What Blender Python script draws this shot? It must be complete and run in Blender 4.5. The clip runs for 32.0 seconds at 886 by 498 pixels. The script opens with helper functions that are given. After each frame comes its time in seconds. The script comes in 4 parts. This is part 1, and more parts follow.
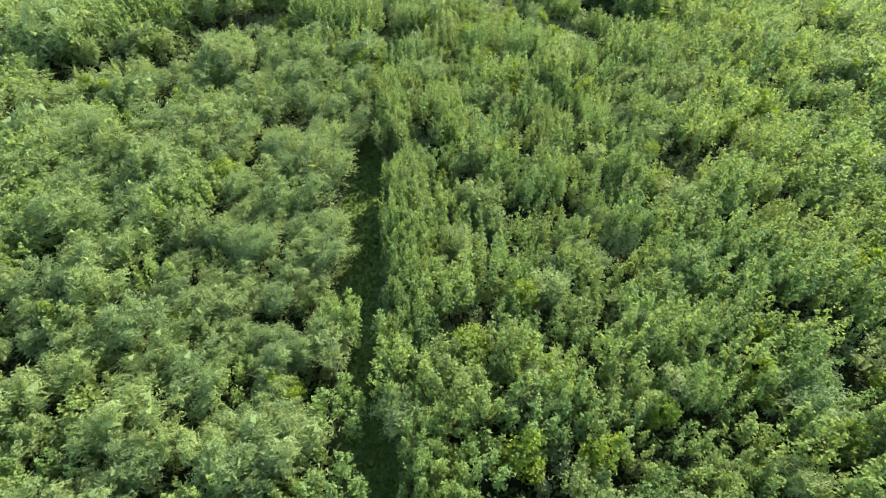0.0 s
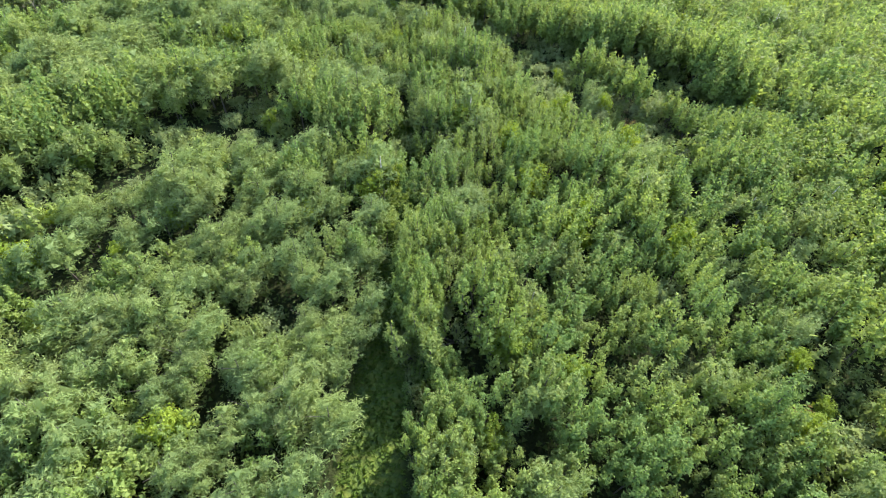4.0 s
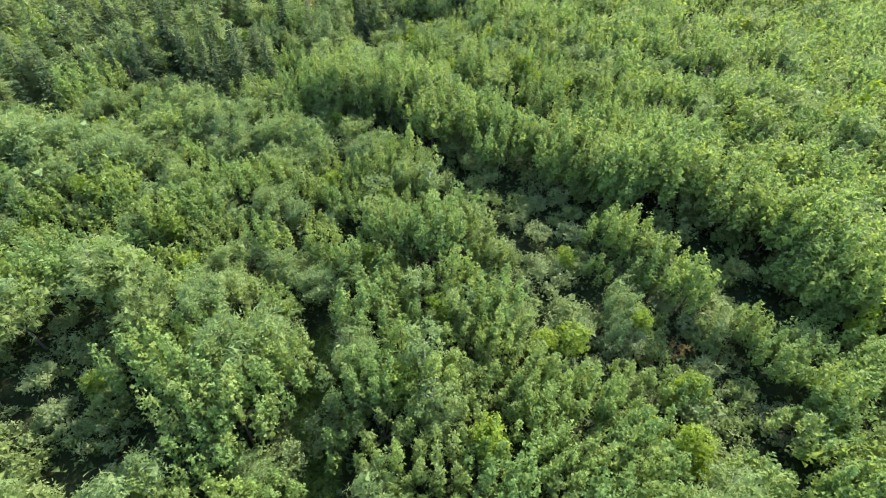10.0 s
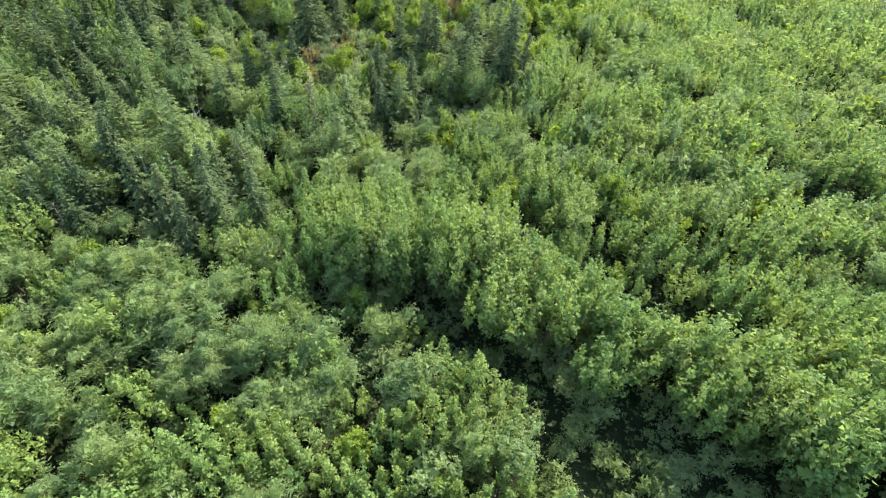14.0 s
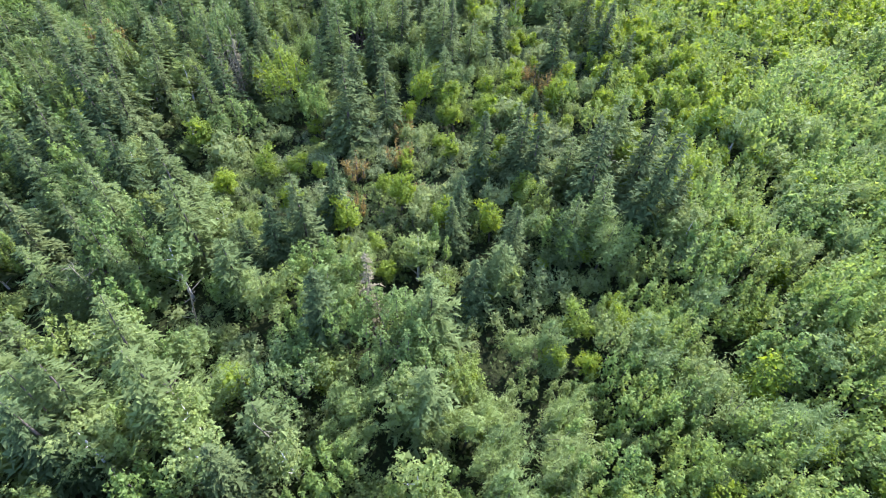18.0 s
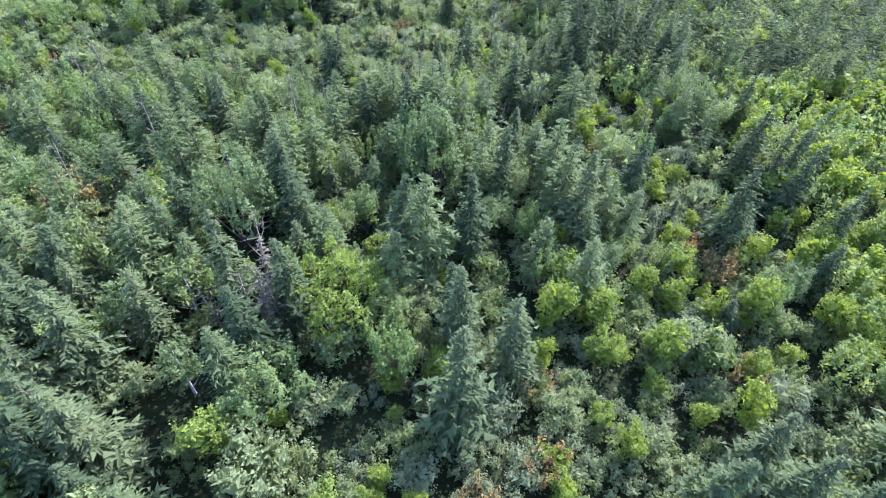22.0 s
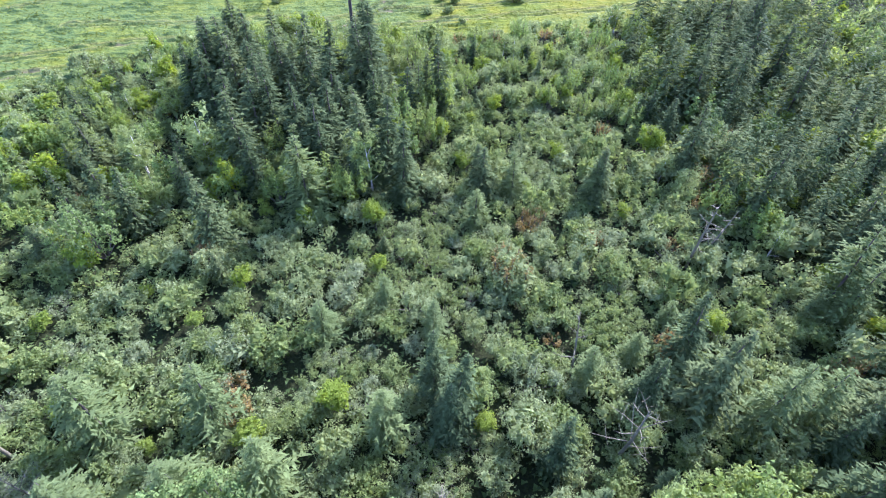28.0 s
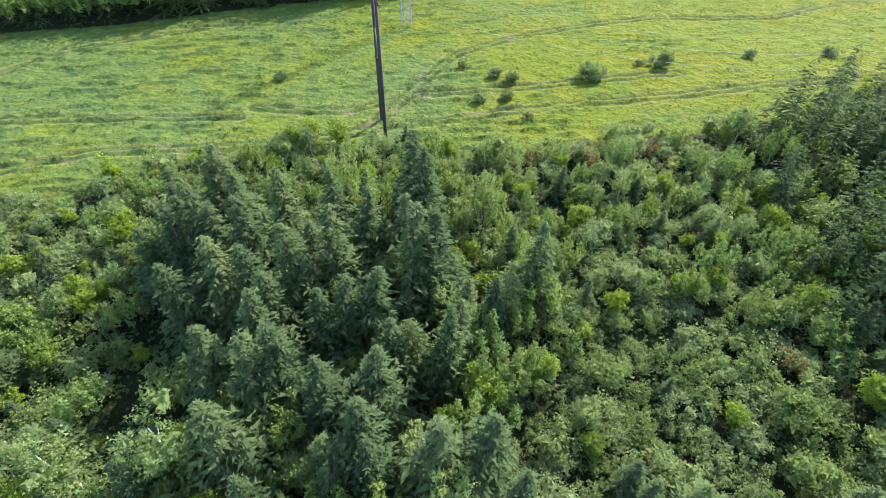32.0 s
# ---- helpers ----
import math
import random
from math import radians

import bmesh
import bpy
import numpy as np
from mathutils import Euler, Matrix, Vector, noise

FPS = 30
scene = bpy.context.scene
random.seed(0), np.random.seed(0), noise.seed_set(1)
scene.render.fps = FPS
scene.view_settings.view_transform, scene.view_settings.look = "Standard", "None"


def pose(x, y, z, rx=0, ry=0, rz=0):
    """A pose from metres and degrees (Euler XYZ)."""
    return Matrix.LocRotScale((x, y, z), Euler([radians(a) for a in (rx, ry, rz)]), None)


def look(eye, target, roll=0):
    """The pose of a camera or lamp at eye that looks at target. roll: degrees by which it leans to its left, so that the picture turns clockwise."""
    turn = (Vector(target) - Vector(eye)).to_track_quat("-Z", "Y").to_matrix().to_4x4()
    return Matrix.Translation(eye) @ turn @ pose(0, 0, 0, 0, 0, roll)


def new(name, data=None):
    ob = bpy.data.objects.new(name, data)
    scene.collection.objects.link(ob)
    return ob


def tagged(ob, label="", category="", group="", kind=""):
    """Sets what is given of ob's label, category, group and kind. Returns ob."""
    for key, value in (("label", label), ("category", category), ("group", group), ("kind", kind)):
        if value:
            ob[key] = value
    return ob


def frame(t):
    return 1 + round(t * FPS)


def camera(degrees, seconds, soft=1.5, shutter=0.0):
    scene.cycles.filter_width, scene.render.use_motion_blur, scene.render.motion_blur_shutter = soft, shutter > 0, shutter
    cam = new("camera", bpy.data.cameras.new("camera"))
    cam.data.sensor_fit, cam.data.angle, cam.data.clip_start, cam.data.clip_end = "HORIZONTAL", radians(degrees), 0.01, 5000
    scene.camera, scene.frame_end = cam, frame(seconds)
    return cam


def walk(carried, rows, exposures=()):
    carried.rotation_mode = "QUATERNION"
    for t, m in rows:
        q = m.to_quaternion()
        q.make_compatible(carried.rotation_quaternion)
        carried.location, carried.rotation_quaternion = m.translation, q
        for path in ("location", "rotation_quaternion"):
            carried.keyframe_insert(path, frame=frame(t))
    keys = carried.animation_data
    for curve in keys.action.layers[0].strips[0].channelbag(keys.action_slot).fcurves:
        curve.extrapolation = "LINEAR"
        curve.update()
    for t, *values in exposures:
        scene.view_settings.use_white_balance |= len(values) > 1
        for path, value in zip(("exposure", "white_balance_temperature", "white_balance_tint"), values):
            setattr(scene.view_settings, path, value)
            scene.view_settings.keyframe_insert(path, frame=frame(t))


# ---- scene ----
cam = camera(84.0, 32.0, soft=1.1)
PATH = [
    (0, -0, 0.749, 32.688, -3.068, -45.764, 3.678),
    (0.5, -0.787, 4.332, 32.729, -2.82, -45.807, 3.643),
    (1, -1.413, 7.583, 32.819, -2.605, -45.962, 3.656),
    (1.5, -1.848, 10.897, 32.975, -2.441, -45.992, 3.674),
    (2, -2.167, 13.933, 33.171, -2.359, -46.127, 3.695),
    (2.5, -2.498, 17.175, 33.361, -2.19, -46.178, 3.725),
    (3, -2.784, 20.149, 33.504, -2.079, -46.385, 3.683),
    (3.5, -2.968, 23.258, 33.601, -1.913, -46.393, 3.565),
    (4, -2.865, 26.091, 33.667, -1.855, -46.448, 3.487),
    (4.5, -2.527, 28.916, 33.685, -1.866, -46.361, 3.442),
    (6.5, -0.851, 38.91, 33.474, -1.945, -45.903, 3.306),
    (7, -0.503, 41.443, 33.475, -1.744, -45.806, 3.123),
    (7.5, -0.109, 44.159, 33.53, -1.645, -45.643, 2.911),
    (8, 0.401, 46.739, 33.63, -1.738, -45.656, 2.796),
    (8.5, 0.939, 49.574, 33.764, -1.87, -45.616, 2.809),
    (9, 1.282, 52.247, 33.9, -1.879, -45.636, 2.774),
    (9.5, 1.464, 55.18, 33.97, -1.73, -45.613, 2.749),
    (10, 1.358, 58.082, 33.972, -1.479, -45.722, 2.727),
    (10.5, 0.974, 61.335, 33.925, -1.293, -45.749, 2.693),
    (11, 0.439, 64.42, 33.869, -1.255, -45.78, 2.731),
    (11.5, -0.325, 67.761, 33.85, -1.33, -45.631, 2.76),
    (12, -1.114, 71, 33.821, -1.518, -45.593, 2.805),
    (12.5, -1.935, 74.566, 33.755, -1.709, -45.442, 2.851),
    (13, -2.783, 78.007, 33.645, -1.854, -45.38, 2.865),
    (13.5, -3.861, 81.69, 33.483, -1.902, -45.24, 2.9),
    (14, -4.966, 85.175, 33.313, -2.069, -45.212, 3.031),
    (14.5, -6.162, 88.817, 33.157, -2.083, -45.231, 3.193),
    (16.5, -10.937, 103.208, 32.762, -1.609, -45.5, 2.976),
    (17, -12.035, 107.023, 32.664, -1.326, -45.512, 2.944),
    (17.5, -13.222, 110.934, 32.596, -1.057, -45.492, 2.847),
    (18, -14.513, 114.969, 32.576, -0.907, -45.439, 2.661),
    (18.5, -15.848, 119.077, 32.595, -0.753, -45.319, 2.507),
    (19, -17.253, 123.252, 32.598, -0.615, -45.251, 2.455),
    (19.5, -18.72, 127.535, 32.535, -0.47, -45.165, 2.4),
    (20, -20.2, 131.675, 32.419, -0.338, -45.082, 2.362),
    (20.5, -21.753, 135.649, 32.318, -0.264, -44.929, 2.319),
    (21, -23.298, 139.526, 32.27, -0.171, -44.764, 2.245),
    (21.5, -24.833, 143.44, 32.306, -0.09, -44.46, 2.151),
    (22, -26.282, 147.348, 32.391, -0.022, -44.264, 2.204),
    (22.5, -27.72, 151.247, 32.443, 0.061, -44.269, 2.3),
    (23, -29.197, 155.326, 32.491, 0.037, -44.356, 2.301),
    (23.5, -30.633, 159.455, 32.621, -0.069, -44.426, 2.312),
    (24, -32.034, 163.627, 32.796, -0.178, -44.54, 2.349),
    (24.5, -33.555, 167.911, 32.923, -0.281, -44.734, 2.387),
    (25, -35.103, 172.176, 32.985, -0.383, -44.99, 2.509),
    (25.5, -36.361, 176.289, 33.026, -0.237, -45.027, 2.62),
    (27.5, -41.235, 192.14, 33.261, 1.307, -43.9, 0.88),
    (28, -42.417, 196.192, 33.329, 1.549, -43.715, 0.741),
    (28.5, -43.784, 200.468, 33.418, 1.707, -43.642, 0.709),
    (29, -45.18, 204.739, 33.554, 1.757, -43.73, 0.795),
    (29.5, -46.604, 208.954, 33.767, 1.801, -43.805, 0.891),
    (30, -47.909, 213.034, 34.052, 1.703, -43.959, 0.979),
    (30.5, -49.177, 217.398, 34.397, 1.667, -43.995, 1.092),
    (31, -50.311, 221.535, 34.795, 1.46, -44.191, 1.157),
    (31.5, -51.407, 225.77, 35.236, 1.322, -44.215, 1.189),
    (32, -52.433, 229.528, 35.699, 1.117, -44.572, 1.251),
]


def eye_pose(x, y, z, yaw, pitch, roll):
    """The pose of the eye: yaw to the left of +y, pitch up, roll as look() takes it."""
    a, b = radians(yaw), radians(pitch)
    way = Vector((-math.sin(a) * math.cos(b), math.cos(a) * math.cos(b), math.sin(b)))
    return look(Vector((x, y, z)), Vector((x, y, z)) + way * 10, roll)


walk(cam, [(t, eye_pose(*row)) for t, *row in PATH], [(0.0, 2.06, 6400, 16), (8.0, 2.08, 6250, 16), (13.0, 2.13, 6200, 16), (17.0, 2.24, 5900, 22), (21.0, 2.34, 5250, 37), (25.0, 2.34, 5120, 46), (28.0, 2.34, 5250, 38), (30.0, 2.1, 5600, 24), (32.0, 1.90, 6050, 14)])

# ---- light: one sun ahead and to the right, clear sky ----
SUN_WAY = Vector((0.59, 0.81, 0)).normalized()
SUN_HIGH = 36.5
world = bpy.data.worlds.new("sky")
scene.world = world
world.use_nodes = True
wn = world.node_tree
sky = wn.nodes.new("ShaderNodeTexSky")
sky.sky_type = "NISHITA"
sky.sun_disc = False
sky.sun_elevation = radians(SUN_HIGH)
sky.sun_rotation = math.atan2(SUN_WAY.x, SUN_WAY.y)
wn.nodes["Background"].inputs["Strength"].default_value = 0.15
wn.links.new(sky.outputs[0], wn.nodes["Background"].inputs["Color"])
sun = new("sun", bpy.data.lights.new("sun", "SUN"))
sun.data.energy, sun.data.angle, sun.data.color = 3.05, radians(0.6), (1.0, 0.95, 0.86)
flat = math.cos(radians(SUN_HIGH))
sun.matrix_world = look((0, 0, 80), Vector((0, 0, 80)) - Vector((SUN_WAY.x * flat, SUN_WAY.y * flat, math.sin(radians(SUN_HIGH)))))


# ---- materials ----
def nodes_of(name):
    m = bpy.data.materials.new(name)
    m.use_nodes = True
    return m, m.node_tree.nodes, m.node_tree.links


def ramp(nodes, stops):
    r = nodes.new("ShaderNodeValToRGB")
    e = r.color_ramp.elements
    while len(e) < len(stops):
        e.new(0.5)
    for k, (p, c) in zip(e, stops):
        k.position, k.color = p, (*c, 1)
    return r


def leaf_material(name, tones, through_part=0.48, rough=0.5, patch=0.25, sheen=0.14):
    """Foliage: each plant its own tone, each leaf spray a little lighter or darker, slow patches over the stand."""
    m, n, k = nodes_of(name)
    info, tint, isle = n.new("ShaderNodeObjectInfo"), n.new("ShaderNodeAttribute"), n.new("ShaderNodeNewGeometry")
    tint.attribute_name = "tint"
    add = n.new("ShaderNodeMath"); add.operation = "ADD"
    frac = n.new("ShaderNodeMath"); frac.operation = "FRACT"
    k.new(info.outputs["Random"], add.inputs[0]); k.new(tint.outputs["Fac"], add.inputs[1]); k.new(add.outputs[0], frac.inputs[0])
    pos = n.new("ShaderNodeTexNoise"); pos.inputs["Scale"].default_value = 0.05; pos.inputs["Detail"].default_value = 3
    k.new(isle.outputs["Position"], pos.inputs["Vector"])
    both = n.new("ShaderNodeMix"); both.data_type = "FLOAT"; both.inputs[0].default_value = patch
    k.new(frac.outputs[0], both.inputs[2]); k.new(pos.outputs["Fac"], both.inputs[3])
    col = ramp(n, [(i / (len(tones) - 1), c) for i, c in enumerate(tones)])
    k.new(both.outputs[0], col.inputs[0])
    span = n.new("ShaderNodeMapRange"); span.inputs[3].default_value, span.inputs[4].default_value = 0.84, 1.16
    k.new(isle.outputs["Random Per Island"], span.inputs[0])
    hsv = n.new("ShaderNodeHueSaturation")
    k.new(col.outputs[0], hsv.inputs["Color"]); k.new(span.outputs[0], hsv.inputs["Value"])
    body, thin, mix = n["Principled BSDF"], n.new("ShaderNodeBsdfTranslucent"), n.new("ShaderNodeMixShader")
    k.new(hsv.outputs[0], body.inputs["Base Color"])
    body.inputs["Roughness"].default_value = rough + 0.12
    body.inputs["Specular IOR Level"].default_value = sheen
    warm = n.new("ShaderNodeHueSaturation"); warm.inputs["Hue"].default_value, warm.inputs["Saturation"].default_value, warm.inputs["Value"].default_value = 0.485, 1.1, 1.25
    k.new(hsv.outputs[0], warm.inputs["Color"]); k.new(warm.outputs[0], thin.inputs["Color"])
    mix.inputs[0].default_value = through_part
    k.new(body.outputs[0], mix.inputs[1]); k.new(thin.outputs[0], mix.inputs[2])
    k.new(mix.outputs[0], n["Material Output"].inputs["Surface"])
    return m


def rough_material(name, stops, scale=3.0, rough=0.85, bump=0.3, stretch=(1, 1, 1)):
    m, n, k = nodes_of(name)
    co, mp = n.new("ShaderNodeTexCoord"), n.new("ShaderNodeMapping")
    mp.inputs["Scale"].default_value = stretch
    t1, t2 = n.new("ShaderNodeTexNoise"), n.new("ShaderNodeTexNoise")
    k.new(co.outputs["Object"], mp.inputs[0])
    for t, s in ((t1, scale), (t2, scale * 9)):
        t.inputs["Scale"].default_value = s
        t.inputs["Detail"].default_value = 6
        k.new(mp.outputs[0], t.inputs["Vector"])
    mx = n.new("ShaderNodeMix"); mx.data_type = "FLOAT"; mx.inputs[0].default_value = 0.4
    k.new(t1.outputs["Fac"], mx.inputs[2]); k.new(t2.outputs["Fac"], mx.inputs[3])
    r = ramp(n, stops)
    k.new(mx.outputs[0], r.inputs[0])
    k.new(r.outputs[0], n["Principled BSDF"].inputs["Base Color"])
    n["Principled BSDF"].inputs["Roughness"].default_value = rough
    b = n.new("ShaderNodeBump"); b.inputs["Strength"].default_value = bump
    k.new(t2.outputs["Fac"], b.inputs["Height"]); k.new(b.outputs[0], n["Principled BSDF"].inputs["Normal"])
    return m


ASPEN = leaf_material("aspen leaves", [(0.122, 0.200, 0.058), (0.164, 0.246, 0.064), (0.204, 0.276, 0.064), (0.158, 0.210, 0.073)], 0.48)
WILLOW = leaf_material("willow leaves", [(0.150, 0.22, 0.078), (0.188, 0.262, 0.088), (0.224, 0.295, 0.09), (0.204, 0.26, 0.094)], 0.5)
SHRUB = leaf_material("grey willow leaves", [(0.142, 0.200, 0.058), (0.178, 0.238, 0.074), (0.222, 0.278, 0.115), (0.172, 0.230, 0.056)], 0.48, 0.55, 0.25, 0.08)
SAPLING = leaf_material("young leaves", [(0.158, 0.235, 0.034), (0.208, 0.285, 0.032), (0.150, 0.22, 0.044)], 0.46)
SPRUCE = leaf_material("spruce needles", [(0.055, 0.088, 0.036), (0.090, 0.128, 0.048), (0.135, 0.172, 0.064)], 0.3, 0.7, 0.25, 0.04)
SILVER = leaf_material("silvery willow leaves", [(0.160, 0.212, 0.082), (0.190, 0.242, 0.102), (0.225, 0.272, 0.135)], 0.45, 0.55, 0.25, 0.09)
LARCH = leaf_material("larch needles", [(0.13, 0.185, 0.068), (0.17, 0.228, 0.078), (0.145, 0.20, 0.075)], 0.45, 0.6, 0.25, 0.06)
POPLAR = leaf_material("poplar leaves", [(0.115, 0.18, 0.05), (0.15, 0.22, 0.06), (0.14, 0.20, 0.07)], 0.38, 0.5)
RUST = leaf_material("rusty leaves", [(0.21, 0.18, 0.06), (0.24, 0.185, 0.056), (0.235, 0.165, 0.056), (0.225, 0.205, 0.058)], 0.35, 0.6)
GRASS = leaf_material("grass blades", [(0.085, 0.125, 0.014), (0.13, 0.16, 0.012), (0.098, 0.13, 0.020), (0.16, 0.165, 0.012)], 0.35, 0.6, 0.6)
# Track grass: less red and darker, to carry the shade of the tree row.
TURF = leaf_material("turf with shade in its colour", [(0.065, 0.125, 0.024), (0.092, 0.152, 0.024), (0.072, 0.12, 0.028)], 0.35, 0.6, 0.5)
UNDER = leaf_material("undergrowth leaves", [(0.06, 0.105, 0.03), (0.085, 0.135, 0.036), (0.10, 0.14, 0.045)], 0.45, 0.6)
BARK = rough_material("grey brown bark", [(0.3, (0.045, 0.036, 0.028)), (0.7, (0.13, 0.11, 0.09))], 4, stretch=(1, 1, 0.3))
PALE = rough_material("birch bark", [(0.34, (0.12, 0.10, 0.09)), (0.46, (0.55, 0.53, 0.48)), (0.8, (0.72, 0.70, 0.66))], 3, stretch=(1, 1, 3))
DEAD = rough_material("weathered dead wood", [(0.3, (0.075, 0.070, 0.042)), (0.7, (0.165, 0.155, 0.092))], 5, stretch=(1, 1, 0.3))
TWIGS = rough_material("dry grey twigs", [(0.3, (0.10, 0.090, 0.044)), (0.7, (0.165, 0.150, 0.072))], 3)
CREOSOTE = rough_material("dark treated timber", [(0.3, (0.018, 0.014, 0.012)), (0.7, (0.06, 0.048, 0.04))], 3, stretch=(1, 1, 0.2))
STEEL = rough_material("galvanised steel", [(0.3, (0.22, 0.23, 0.24)), (0.7, (0.36, 0.37, 0.38))], 6, 0.45, 0.05)


# ---- plan of the stands ----
def inside(poly, x, y):
    hit, j = False, len(poly) - 1
    for i in range(len(poly)):
        (xi, yi), (xj, yj) = poly[i], poly[j]
        if (yi > y) != (yj > y) and x < (xj - xi) * (y - yi) / (yj - yi) + xi:
            hit = not hit
        j = i
    return hit


def away(line, x, y):
    """Distance to a polyline, and the share of the way along it."""
    best, part = 1e9, 0
    for i in range(len(line) - 1):
        (ax, ay), (bx, by) = line[i][:2], line[i + 1][:2]
        dx, dy = bx - ax, by - ay
        t = max(0, min(1, ((x - ax) * dx + (y - ay) * dy) / (dx * dx + dy * dy)))
        d = math.hypot(ax + t * dx - x, ay + t * dy - y)
        if d < best:
            best, part = d, (i + t) / (len(line) - 1)
    return best, part


def at_y(line, x):
    """y of a left-to-right line at x."""
    for (ax, ay), (bx, by) in zip(line, line[1:]):
        if ax <= x <= bx:
            return ay + (by - ay) * (x - ax) / (bx - ax)
    return line[0][1] if x < line[0][0] else line[-1][1]


TRACK = [(-1.6, 4), (-2.6, 11.6), (-3.7, 17.8), (-4.6, 24.7), (-5.5, 31.6), (-6.3, 37), (-6.4, 42), (-6.2, 48), (-6.3, 57), (-6.4, 67), (-6.4, 80)]
TRACK_HALF = [1.5, 1.5, 1.5, 1.6, 1.9, 2.6, 2.3, 0.7, 0.5, 0.4, 0.2]
HOLLOW = [(-46, 55), (-38, 57.5), (-30, 62.5), (-23, 66.5), (-14.5, 68.5), (-12.6, 71.5), (-22, 74.5), (-29, 75), (-35, 72), (-39, 65), (-46, 60)]
STRIP = [(4, 95.6), (11, 92), (17, 90), (25, 80), (27, 74), (21, 69), (15, 73), (9, 77), (5.5, 86)]
SHADE = [(-9.1, 108.8), (-1.9, 104.4), (2.9, 99), (5.3, 94.4), (9, 89.9), (13.9, 91.4), (19.7, 91.5), (26, 88), (30, 82), (33, 84), (29.4, 93.3), (24.6, 95.4), (18.3, 95.7), (12.3, 97.5), (6.2, 101.5), (3.1, 104.9), (-3, 109.5), (-10.9, 113)]
MIXED_EDGE = [(-90, 92), (-60, 100), (-45, 111), (-38, 116), (-28, 115), (-21, 121.6), (-15, 128.5), (-8, 136), (4.3, 145), (17, 161), (26, 175), (40, 190), (90, 215)]
OPENING = [(-41, 161), (-31, 166), (-20, 172), (-12, 176), (-5, 190), (-9, 205), (-6, 212), (1, 200), (10, 188), (5, 178), (1, 168), (4, 162), (-6, 152), (-14, 149), (-20, 139), (-25, 148), (-31, 148), (-41, 154)]
MARSH = [(-84, 204), (-84, 227), (-70, 234), (-60, 230), (-52, 238), (-47, 250), (-42, 262), (-38, 270), (-24, 266), (-18, 242), (-10, 228), (-11, 213), (-22, 208), (-36, 206), (-55, 205)]
GROVE_SHADE = [(-84, 254), (-76, 256.5), (-68, 254.5), (-64.5, 250.5), (-65.5, 247), (-70.6, 244), (-77.3, 246)]
BACK = [(-48, 66), (-40, 76), (-34, 80), (-27, 80.5), (-20, 78.5), (-12, 73)]
WALL = [(-12, 117), (-3, 113), (4, 108), (8, 104.5), (14, 101), (24, 98.5), (31, 96), (35, 87)]
FIELD_EDGE = [(-160, 245), (-120, 256), (-99, 266), (-93, 275), (-87, 279), (-75, 283), (-62, 285.5), (-46, 281.5), (-33, 287), (-13, 291), (-1, 297), (17, 307), (60, 330), (120, 352)]
FAR_EDGE = [(-200, 300), (-134, 318), (-116, 322), (-98, 331), (-82, 338), (-50, 350), (0, 366), (60, 385), (140, 410)]


